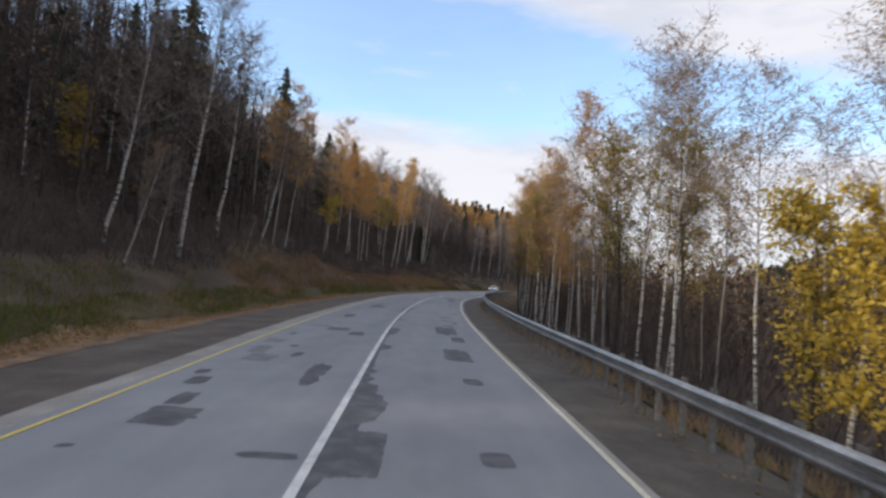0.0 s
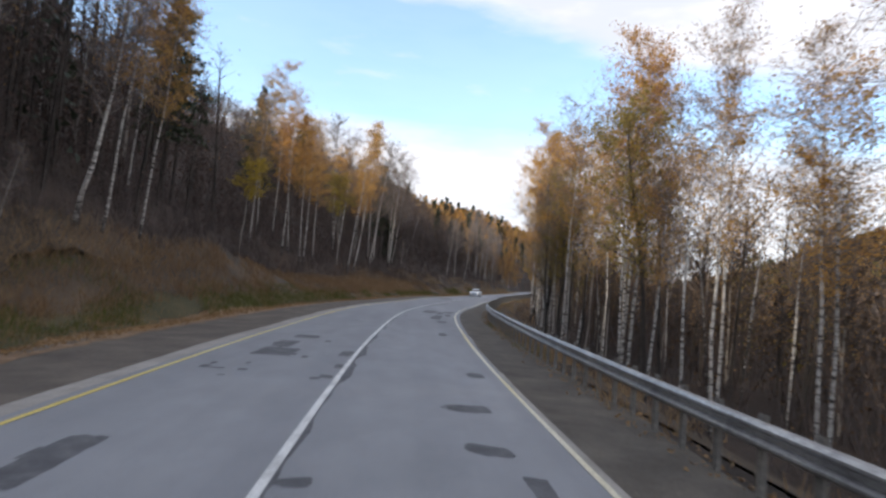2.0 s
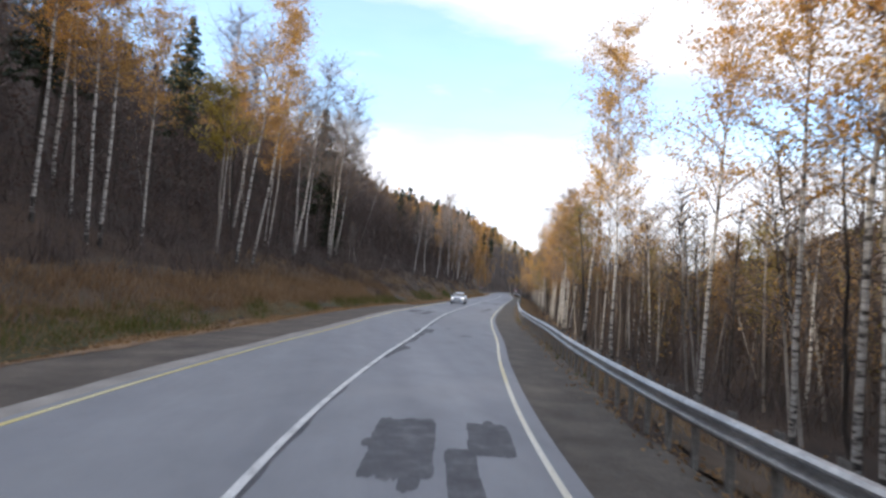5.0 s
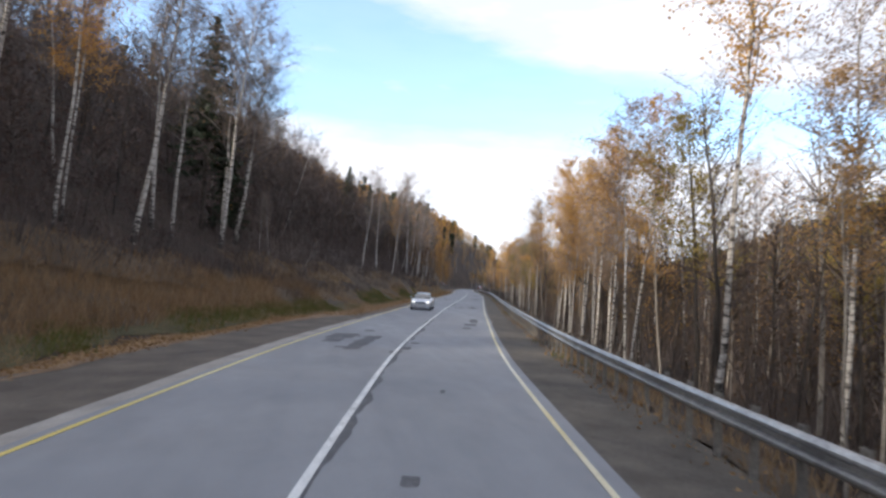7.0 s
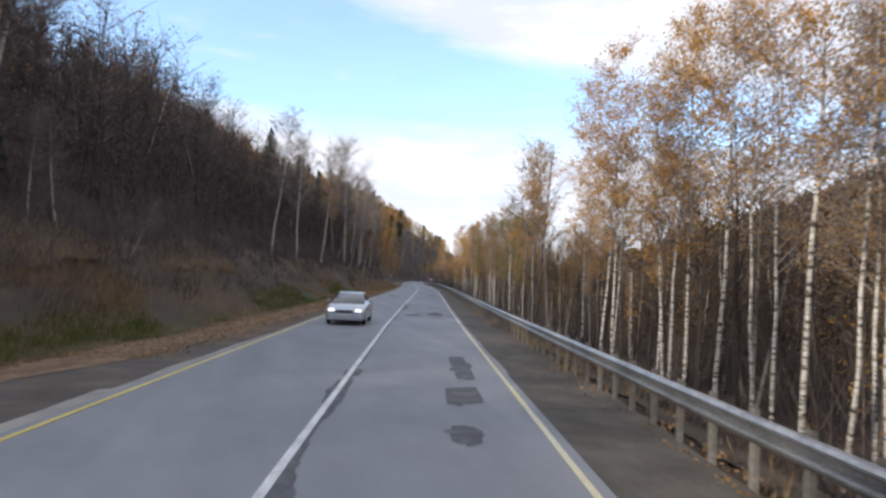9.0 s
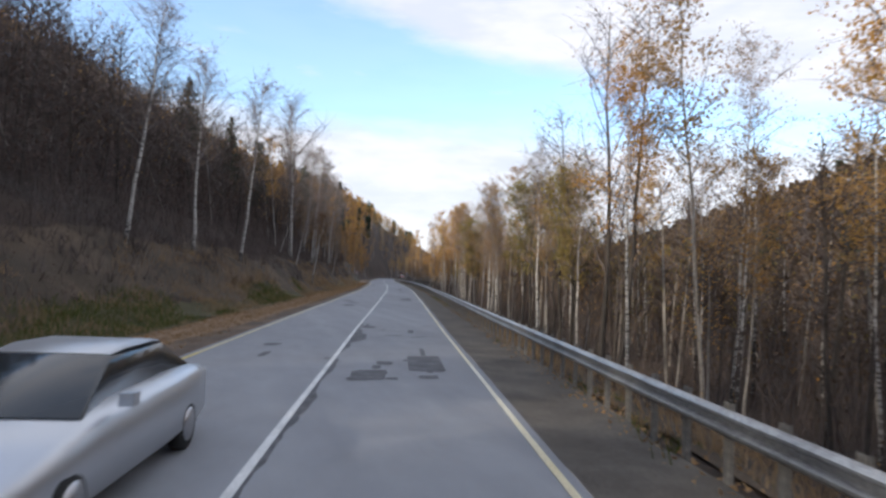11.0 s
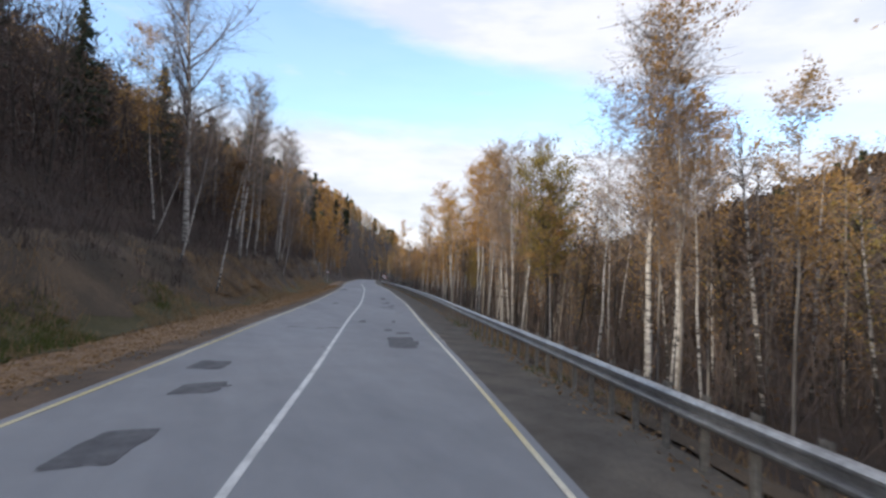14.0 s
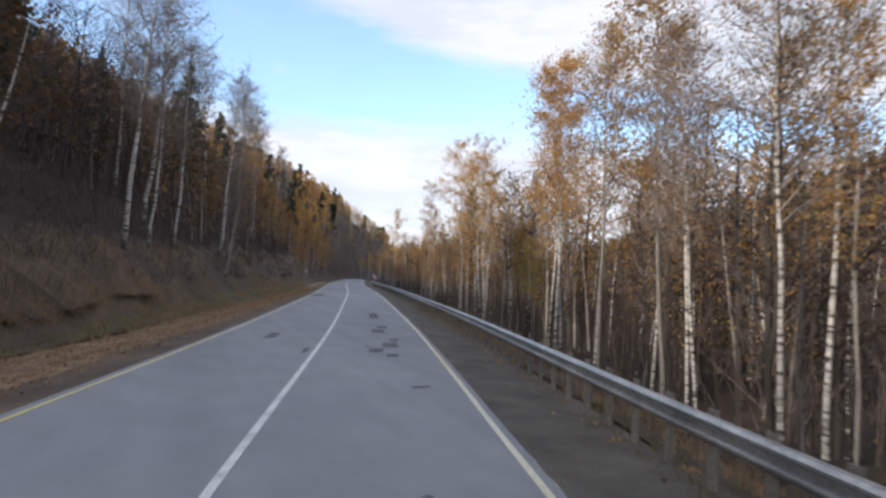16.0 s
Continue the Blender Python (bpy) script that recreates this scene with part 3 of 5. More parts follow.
def prototypes():
    P = {}
    for k in range(3):
        P["gold", k] = tree_thing("birch_tree", "slender birch with golden autumn leaves and white bark", "tree", "birches by the road",
                                  *broadleaf(10 + k, 12.5 + k, 0.075, 0.44, 2.0, 30, 18, 6500, 0.057, 0.03, 0.5), BIRCH, TWIG_PALE, GOLD)
        P["sparse", k] = tree_thing("birch_tree", "tall thin birch with sparse russet leaves and pale trunk", "tree", "birches by the road",
                                    *broadleaf(20 + k, 13.0 + k, 0.075, 0.42, 2.1, 34, 30, 3600, 0.052, 0.03, 0.5), BIRCH, TWIG_PALE, RUSSET)
        P["aspen", k] = tree_thing("aspen_tree", "thin grey-barked aspen with ochre leaves", "tree", "aspens by the road",
                                   *broadleaf(30 + k, 10.5 + k, 0.062, 0.46, 1.4, 24, 20, 3200, 0.062, 0.03, 0.1), PALE_BARK, TWIG_PALE, OCHRE)
        P["bare", k] = tree_thing("bare_tree", "leafless forked tree with dark grey twigs", "tree", "bare trees by the road",
                                  *broadleaf(40 + k, 11.0 + k, 0.105, 0.22, 2.4, 26, 26, 150, 0.08, 0.05, 0.1, 1.2, 0.12), BARK, TWIG, RUSSET)
        P["pale", k] = tree_thing("birch_tree", "leafless white-barked birch with a haze of fine twigs", "tree", "birches on the slope",
                                  *broadleaf(80 + k, 15.0 + k, 0.135, 0.38, 2.7, 40, 38, 800, 0.07, 0.02, 0.25, 1.1, 0.07, 0.022), BIRCH, TWIG_PALE, RUSSET)
    for k in range(2):
        P["olive", k] = tree_thing("willow_tree", "bushy tree with olive and yellow leaves", "tree", "aspens by the road",
                                   *broadleaf(50 + k, 8.5 + k, 0.085, 0.36, 1.9, 28, 20, 4600, 0.064, 0.04, 0.1, 1.0, 0.1), BARK, TWIG, OLIVE)
        P["amber", k] = tree_thing("maple_tree", "small tree with yellow-green autumn leaves", "tree", "aspens by the road",
                                   *broadleaf(55 + k, 8.5 + k, 0.10, 0.52, 1.9, 28, 16, 5000, 0.085, 0.04, 0.1, 0.7, 0.1), PALE_BARK, TWIG, YELLOW_LEAF)
        P["spruce", k] = tree_thing("spruce_tree", "dark green spruce with drooping boughs", "tree", "spruces on the slope",
                                    *conifer(60 + k, 16.0 + 2 * k, 0.17, 3.0 + 0.2 * k, 0.28, 26 + 4 * k, 9), BARK, None, NEEDLES)
        P["yellow", k] = tree_thing("maple_bush", "young tree with bright yellow leaves", "tree", "aspens by the road",
                                    *broadleaf(70 + k, 6.0 + k, 0.06, 0.15, 1.5, 24, 14, 6000, 0.086, 0.04, 0.1, 1.0, 0.1), BARK, TWIG, YELLOW_LEAF)
    P["forked", 0] = tree_thing("birch_tree", "large old birch forking into heavy bare limbs", "tree", "birches on the slope",
                                *broadleaf(91, 18.0, 0.21, 0.34, 4.0, 34, 60, 700, 0.07, 0.01, 0.15, 1.25, 0.05, 0.024, 0.42), BIRCH, TWIG_PALE, RUSSET)
    P["russet", 0] = tree_thing("birch_tree", "young leaning birch with a few russet leaves", "tree", "birches on the slope",
                                *broadleaf(92, 8.0, 0.075, 0.5, 1.3, 18, 14, 900, 0.09, 0.02, 0.2, 1.0, 0.09), BIRCH, TWIG, RUST_LEAF)
    P["sapling", 0] = tree_thing("spruce_tree", "bushy young spruce with boughs to the ground", "tree", "spruces on the slope",
                                 *conifer(64, 9.0, 0.12, 1.7, 0.12, 22, 9), BARK, None, NEEDLES)
    return P


PROTO = prototypes()


# ---- single trees by the road: place along it, offset, height ----
HEIGHT = {"gold": 13.0, "sparse": 13.6, "aspen": 11.2, "bare": 11.6, "olive": 8.8, "spruce": 17.0, "yellow": 6.4, "pale": 16.0, "amber": 8.8, "forked": 18.0, "russet": 8.0, "sapling": 9.0}
COUNT = {"gold": 3, "sparse": 3, "aspen": 3, "bare": 3, "olive": 2, "spruce": 2, "yellow": 2, "pale": 3, "amber": 2, "forked": 1, "russet": 1, "sapling": 1}
TREE_RNG = np.random.default_rng(77)


def stand(kind, y, d, h, lean=None):
    k = int(TREE_RNG.integers(0, COUNT[kind]))
    if kind == "spruce":
        k = 0
    tilt = TREE_RNG.normal() * (0.6 if kind == "spruce" else 1.8) if lean is None else lean
    return plant(PROTO[kind, k], y, d, TREE_RNG.uniform(0, 360), min(h, 20.0) / HEIGHT[kind], tilt)


def right_row(kind, *pairs):
    """Trees below the guard rail: place and height."""
    for y, h in pairs:
        stand(kind, y, 9.0 + TREE_RNG.uniform(0, 0.9), h)


def left_row(kind, *rows):
    """Trees at the foot of the slope: place, offset, height and lean."""
    for y, d, h, lean in rows:
        stand(kind, y, d, h, lean)


right_row("sparse", (11.9, 10.3), (14.4, 9.2), (18.7, 10.8), (20.8, 11), (20.8, 11.5), (23.6, 11.7), (30.5, 11.8), (34.7, 9.1), (37.7, 9.9), (41.2, 9.8), (45.4, 11), (55, 12.3), (55, 12.6), (58, 9.8), (61.3, 11.6), (90.7, 11.1), (103.9, 11.8), (110.1, 9.1), (110.4, 9.2), (110.5, 9.4), (113.3, 10), (114.3, 10.2), (117.6, 10.8), (124.1, 9.5))
right_row("sparse", (146.1, 8.4), (168.3, 8.2), (168.8, 8.1), (171.6, 9.8), (173.9, 9.4), (185.8, 11.5), (186.5, 11.7), (189.8, 9.9), (190.2, 9.7), (191.6, 9.8))
right_row("olive", (19, 8.1), (24.2, 9.6), (43.6, 10), (56.7, 8.5), (97.4, 8.8), (147.8, 8.6), (148, 9.2), (157.8, 9.7), (181.7, 8.1))
right_row("sparse", (196.2, 11.5))
right_row("yellow", (10.5, 5.6), (12.7, 5.3))
right_row("aspen", (28, 10.9), (51.1, 8.3), (89.9, 7.5), (101.1, 9.5), (135.3, 11.3), (152.7, 8.7), (160.7, 10), (168.5, 10.1), (170.3, 7.5), (185.3, 7.6), (186.7, 7.6), (191.4, 12.8), (195.7, 11.9), (247.5, 13.4))
right_row("gold", (29.6, 12.7), (45.8, 12.8), (46.3, 12.6), (46.5, 12.2), (56, 12.9), (63, 13.2), (65.6, 15), (66.3, 12), (66.7, 14.1), (68.9, 12.9), (74.4, 13.7), (85.4, 15), (95.7, 18.3), (104.8, 12.3), (108.2, 11.9), (118.2, 10.5), (118.2, 11.8), (118.5, 7.9), (124.7, 12.3), (125, 11.3), (130.3, 12.7), (139.6, 11.3), (179.9, 8), (199.7, 11.8))
right_row("gold", (199.8, 11.4), (202.8, 12.5), (213.2, 12.6), (221.4, 12.5), (224.8, 13.4), (294.6, 14.8))
right_row("olive", (57.5, 9.5), (62, 8.5), (156.2, 9.8), (180.2, 9.4))
right_row("pale", (60.5, 9.5), (64.5, 10), (153.1, 11.5), (169.4, 10.5), (170.2, 12.0))
right_row("gold", (112.2, 12.5), (115.6, 12))
right_row("bare", (59.5, 9.5), (61.8, 10), (65.5, 9.8), (141.5, 12), (142.8, 12.5), (150.5, 11), (53.9, 8.7), (96, 10.4), (151.6, 7.2), (187.3, 9.2), (187.5, 9.3))
left_row("pale", (27.6, -13.7, 12, 8), (26.6, -12.2, 6, 13), (30.6, -12.8, 6, 7), (34.9, -13.4, 17, 6), (43.5, -12.6, 3.6, 13), (46.1, -15.7, 17, 4), (49.4, -13.4, 13, 8), (84.9, -19.2, 13.5, -2), (107, -18, 17, 3), (111, -20, 18, -2), (114.4, -15.8, 18, 6), (117.3, -21.6, 11.6, -4), (119.6, -17.6, 17, 0), (121.2, -17.2, 16, 2), (125.3, -15.9, 18.5, 3), (126.6, -16.3, 18, 1))
left_row("pale", (129.4, -16.6, 17, 5), (130.1, -16.7, 16, 4), (131, -15.2, 5, 0), (132.2, -14.8, 6, -6), (133.8, -12.6, 3.4, 18), (156.9, -12.2, 13, 6), (166.2, -12.2, 14, 0), (172.5, -10.9, 14.5, 3), (195.6, -10.7, 9, 9), (198.6, -13.2, 8, 16), (214.5, -11.5, 17, 5), (219.2, -11.8, 13, 2), (225.2, -12.2, 14, 2), (225.3, -14.1, 18.5, 3), (229.9, -17.7, 16, 0), (231, -9.9, 7.5, 6))
left_row("pale", (233.8, -11.1, 17, 3), (237.4, -11.1, 9, 6), (242, -12.6, 10, 5), (252.6, -17, 18.5, -1), (259.2, -14.6, 18.5, 2), (265.9, -13.8, 16.7, 2), (269.7, -14.1, 18.5, 0), (298, -14.1, 17.7, 1), (315.7, -14, 18.5, -1))
left_row("forked", (201.9, -12.4, 19.9, -2))
left_row("aspen", (30.5, -13.9, 5.1, 9))
left_row("russet", (197.2, -9.1, 8.6, 7))
left_row("gold", (53.6, -12.7, 12.5, 3), (50.6, -12.9, 13, 6), (61, -17.5, 13, 2), (78.2, -16.7, 13.6, 4), (83.1, -15.8, 15.9, 1), (84.6, -14.6, 14.1, -1), (85.2, -14.4, 14.9, 1), (86.4, -16.5, 13.5, -2), (89.3, -19.3, 17.2, 0), (89.3, -14.9, 13.7, -1), (97.1, -13.3, 18, 5), (99.9, -13.4, 17.3, 8), (108, -15.5, 14, 2), (110.5, -16.8, 13, 0), (104, -17.5, 14.5, 3), (255.3, -14.4, 11.4, 9), (200.6, -14, 12.5, -6))
left_row("spruce", (43.3, -22, 14, 0), (48.8, -22, 15.4, 0), (51.8, -22, 18.4, 0), (69.5, -19.8, 20, 0), (94, -23.6, 16.3, 0), (118, -28.4, 17.2, 0), (127.5, -18.2, 17.4, 0), (199, -24, 14.7, 0), (206.7, -21.5, 14, 0), (221, -20.6, 14.2, 0), (247, -17.6, 16.6, 0), (236, -21.5, 11, 0))
left_row("sapling", (130.5, -17.8, 9, 0))
left_row("yellow", (34.6, -20, 6, -3))
left_row("amber", (71.5, -14.5, 6.9, 1), (98, -14.9, 10.1, 2))
left_row("bare", (120, -24, 10, 4), (126, -26, 9, 2), (131, -29, 10, -3), (138, -33, 9, 4), (145, -35, 8, 0), (150, -39, 9, 5), (156, -41, 8, -2), (163, -40, 9, 3))


def thin_fill():
    """More trees between the single ones, as the wood goes on."""
    rng = np.random.default_rng(5)
    y = 4.0
    while y < 330:
        u = rng.uniform()
        kind = ("gold", "sparse", "aspen", "bare", "olive")[int(np.searchsorted([0.24, 0.54, 0.76, 0.92, 1.0], u))]
        off, tall = 9.9 + abs(rng.normal()) * 3.2, rng.uniform(0.55, 0.85)
        if not 185 < y < 195:
            stand(kind, y, off, HEIGHT[kind] * tall)
        y += rng.uniform(2.6, 5.4)
    y = 14.0
    while y < 330:
        u = rng.uniform()
        kind = ("gold", "bare")[int(np.searchsorted([0.10, 1.0], u))]
        stand(kind, y, -16.5 - abs(rng.normal()) * 5.0, HEIGHT[kind] * rng.uniform(0.7, 0.95))
        y += rng.uniform(7.0, 14.0)


thin_fill()
right_row("gold", (34, 8.2), (38.5, 8.6), (42.5, 8.8), (48.5, 9.0))
for spare in [q for q in PROTO.values() if q not in PLANTED]:
    for o in list(spare.children_recursive) + [spare]:
        bpy.data.objects.remove(o)


# ---- the woods behind, too many to count ----
def simple_tree(b, rng, p, h, twigs, leaves, leaf_size, slots, crown=0.35, spread=1.3, bent=0.04, stout=1.0):
    """A farther tree, added to one mesh: slots are bark, twig and leaf."""
    lean = rng.normal(size=2) * bent
    zz = np.array([-0.4, 0.35, 0.7, 1.0]) * h
    path = np.stack([p[0] + lean[0] * zz + rng.normal(size=4) * 0.05, p[1] + lean[1] * zz + rng.normal(size=4) * 0.05, p[2] + zz], 1)
    r = stout * h * rng.uniform(0.0055, 0.0095)
    b.add(*tube(path, [r * 1.3, r, r * 0.6, r * 0.1], 4), slots[0])
    u = crown + (1 - crown) * rng.uniform(0, 1, twigs) ** 0.8
    base = np.stack([p[0] + lean[0] * u * h, p[1] + lean[1] * u * h, p[2] + u * h * 0.97], 1)
    a = rng.uniform(0, 6.28, twigs)
    dirs = np.stack([np.cos(a), np.sin(a), rng.uniform(0.2, 1.5, twigs)], 1)
    ln = spread * rng.uniform(0.6, 1.4, twigs) * (1.15 - 0.7 * np.abs(u - 0.62) / 0.4).clip(0.35, 1.2)
    b.add(*twig_quads(base, dirs, ln, np.full(twigs, 0.035 + 0.0012 * h), rng), slots[1])
    if leaves:
        k = rng.integers(0, twigs, leaves)
        dn = dirs[k] / np.linalg.norm(dirs[k], axis=1)[:, None]
        c = base[k] + dn * (ln[k] * rng.uniform(0.35, 1.15, leaves))[:, None] + rng.normal(size=(leaves, 3)) * 0.22
        b.add(*leaf_tris(c, leaf_size, rng), slots[2])


def simple_spruce(b, rng, p, h, sprays, size, slot_bark, slot):
    b.add(*tube(np.stack([np.full(3, p[0]), np.full(3, p[1]), p[2] + np.array([-0.4, 0.5 * h, h])], 1), [0.011 * h, 0.006 * h, 0.01], 4), slot_bark)
    u = 0.08 + 0.92 * rng.uniform(0, 1, sprays) ** 1.1
    a = rng.uniform(0, 6.28, sprays)
    r = 0.135 * h * (1.03 - u) ** 0.85 * rng.uniform(0.15, 1.1, sprays)
    c = np.stack([p[0] + np.cos(a) * r, p[1] + np.sin(a) * r, p[2] + u * h - 0.3 * r], 1)
    b.add(*leaf_tris(c, size, rng, 0.5, 1.3), slot)


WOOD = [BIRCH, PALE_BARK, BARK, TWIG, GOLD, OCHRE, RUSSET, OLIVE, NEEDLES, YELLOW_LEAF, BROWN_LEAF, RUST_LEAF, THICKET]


def woods(name, label, seed, n, y0, y1, d0, d1, bend, h0, h1, mix, twigs, leaves, leaf_size, pale=(0.06, 0.16, 0.78), crown=0.3, dull=6, bushy=0.0):
    """One wood as one mesh. mix: shares of spruce, gold, ochre, russet, olive; the rest stands bare."""
    rng = np.random.default_rng(seed)
    b = Batch()
    cuts = np.cumsum(mix)
    for _ in range(n):
        y = rng.uniform(y0, y1)
        d = d0 + (d1 - d0) * rng.uniform() ** bend
        if abs(d) < 8.5 and y < 425:
            continue
        p = on_road(y, d, float(ground_z(y, d)))
        h = rng.uniform(h0, h1)
        k = int(np.searchsorted(cuts, rng.uniform()))
        if k == 0:
            simple_spruce(b, rng, p, h * 1.15, int(leaves * 2.2), leaf_size * 1.9, 2, 8)
        else:
            bark = int(rng.choice([0, 1, 2], p=pale))
            leaf = {1: 4, 2: 5, 3: 6, 4: 7}.get(k, dull)
            near = min(1.0, max(0.45, (abs(d) - 6.0) / 16.0))
            simple_tree(b, rng, p, h, twigs, leaves if k < 5 or dull != 6 else leaves // 8, leaf_size * near, (bark, 3, leaf), crown, (0.125 + 0.09 * bushy) * h, 0.04 + 0.12 * bushy, 1.0 - 0.5 * bushy)
    return tagged(new(name, b.mesh(name, WOOD)), label, "forest", kind="stuff")


woods("forest_slope", "dense dark leafless wood on the shaded hillside", 101, 1300, -20, 190, -15.5, -75, 1.0, 4.5, 8.5,
      (0.004, 0.0, 0.0, 0.03, 0.0), 60, 34, 0.22, (0.008, 0.03, 0.962), 0.06, 10, 1.0)
woods("forest_slope_upper", "leafless wood with gold crowns on the hillside", 108, 260, 185, 238, -16, -72, 1.0, 4.5, 8.0,
      (0.0, 0.015, 0.02, 0.10, 0.0), 56, 50, 0.22, (0.03, 0.07, 0.90), 0.12, 10, 0.7)
woods("forest_shade", "dense dark leafless trees on the shaded slope", 107, 330, 8, 75, -16, -46, 1.0, 10, 16,
      (0.02, 0.02, 0.02, 0.08, 0.0), 90, 50, 0.2, (0.02, 0.05, 0.93), 0.14, 10)
woods("forest_foot", "bare purple-brown thicket at the foot of the slope", 109, 330, 126, 235, -15.5, -40, 1.0, 7.5, 13,
      (0.01, 0.01, 0.02, 0.10, 0.0), 70, 60, 0.16, (0.01, 0.04, 0.95), 0.08, 10, 0.9)
woods("forest_orange", "orange and gold birches and shrubs on the hill", 115, 680, 226, 345, -11.0, -70, 1.0, 5, 9.5,
      (0.01, 0.13, 0.17, 0.20, 0.0), 36, 170, 0.27, (0.2, 0.3, 0.5), 0.10, 11, 0.5)
woods("forest_ridge", "bare trees and spruces along the hill's ridge", 102, 620, -40, 520, -60, -130, 1.0, 7, 13,
      (0.08, 0.05, 0.05, 0.12, 0.02), 46, 36, 0.36, (0.03, 0.07, 0.90), 0.2, 10, 0.6)
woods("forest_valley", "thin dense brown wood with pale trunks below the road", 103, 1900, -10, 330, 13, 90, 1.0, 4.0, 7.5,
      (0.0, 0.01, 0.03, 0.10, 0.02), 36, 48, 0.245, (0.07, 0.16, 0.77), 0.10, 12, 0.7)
woods("forest_gold", "gold and ochre birches below the road", 110, 230, 195, 345, 9.2, 17, 1.0, 6.5, 12,
      (0.0, 0.46, 0.30, 0.16, 0.04), 70, 330, 0.22, (0.45, 0.35, 0.20), 0.34)
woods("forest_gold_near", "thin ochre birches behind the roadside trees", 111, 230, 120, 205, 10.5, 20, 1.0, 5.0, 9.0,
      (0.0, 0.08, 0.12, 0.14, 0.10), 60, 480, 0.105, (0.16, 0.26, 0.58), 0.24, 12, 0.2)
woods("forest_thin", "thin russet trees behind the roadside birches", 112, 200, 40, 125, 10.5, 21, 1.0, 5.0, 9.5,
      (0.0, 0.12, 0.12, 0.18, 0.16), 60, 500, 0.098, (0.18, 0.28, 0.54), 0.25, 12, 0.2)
woods("forest_far_hill", "wooded brown hillside across the valley", 104, 3200, -20, 700, 75, 300, 0.9, 7.5, 12.5,
      (0.015, 0.0, 0.01, 0.04, 0.01), 6, 42, 1.28, (0.06, 0.16, 0.78), 0.05, 12)
woods("forest_spur", "dark spruces and gold birches on the spur ahead", 105, 1300, 330, 760, -110, -12, 1.0, 9, 14,
      (0.09, 0.32, 0.22, 0.20, 0.03), 14, 42, 0.8, (0.06, 0.16, 0.78), 0.2, 10)
woods("forest_far_spur", "far wooded spur behind the bend", 113, 650, 560, 1150, -190, 30, 1.0, 10, 15,
      (0.10, 0.26, 0.22, 0.24, 0.03), 8, 34, 1.3, (0.06, 0.16, 0.78), 0.15, 10)
woods("forest_bend_edge", "low gold birches at the edge of the bend", 114, 210, 290, 425, -9.5, -26, 1.0, 6, 10,
      (0.0, 0.62, 0.24, 0.10, 0.0), 24, 170, 0.34, (0.4, 0.3, 0.3), 0.18)
woods("forest_bend", "gold birches where the road bends away", 106, 620, 345, 740, -22, 55, 1.0, 9, 14,
      (0.0, 0.50, 0.30, 0.10, 0.05), 16, 90, 0.52, (0.3, 0.3, 0.4))


def brush(name, label, seed, n, y0, y1, d0, d1, bend, height, stems, leaves, slots=(3, 6), leaf_size=0.13):
    """Undergrowth: clumps of thin stems with dull leaves, one mesh."""
    rng = np.random.default_rng(seed)
    b = Batch()
    y = rng.uniform(y0, y1, n)
    d = d0 + (d1 - d0) * rng.uniform(0, 1, n) ** bend
    p = on_road(y, d, ground_z(y, d))
    s = np.repeat(p, stems, 0) + rng.normal(size=(n * stems, 3)) * np.array([0.35, 0.35, 0.0])
    hh = np.repeat(height * rng.uniform(0.5, 1.3, n), stems) * rng.uniform(0.5, 1.2, n * stems)
    dirs = np.stack([rng.normal(size=n * stems) * 0.35, rng.normal(size=n * stems) * 0.35, np.ones(n * stems)], 1)
    b.add(*twig_quads(s, dirs, hh, np.full(n * stems, 0.035), rng), slots[0])
    m = n * leaves
    k = rng.integers(0, n * stems, m)
    c = s[k] + dirs[k] * (hh[k] * rng.uniform(0.2, 1.05, m))[:, None] + rng.normal(size=(m, 3)) * 0.18
    near = np.repeat(np.clip((np.abs(d) - 7.0) / 16.0, 0.3, 1.0), stems)
    b.add(*leaf_tris(c, leaf_size * near[k], rng), slots[1])
    return tagged(new(name, b.mesh(name, WOOD)), label, "undergrowth", kind="stuff")


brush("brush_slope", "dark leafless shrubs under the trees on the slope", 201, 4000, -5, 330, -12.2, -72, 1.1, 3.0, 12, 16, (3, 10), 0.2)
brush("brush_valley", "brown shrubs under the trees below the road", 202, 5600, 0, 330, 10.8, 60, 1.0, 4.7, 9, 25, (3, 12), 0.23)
brush("brush_rust", "rust-leaved shrubs below the road", 206, 600, 0, 330, 10.6, 30, 1.2, 3.0, 10, 30, (3, 11), 0.17)
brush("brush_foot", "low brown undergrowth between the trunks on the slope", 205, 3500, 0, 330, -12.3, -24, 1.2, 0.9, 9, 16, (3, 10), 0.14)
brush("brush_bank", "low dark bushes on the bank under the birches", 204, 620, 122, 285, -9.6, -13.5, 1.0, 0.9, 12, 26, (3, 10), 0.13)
brush("brush_verge", "low bushes with ochre leaves behind the guard rail", 203, 240, 0, 330, 7.6, 9.5, 1.0, 0.9, 12, 22, (3, 5))


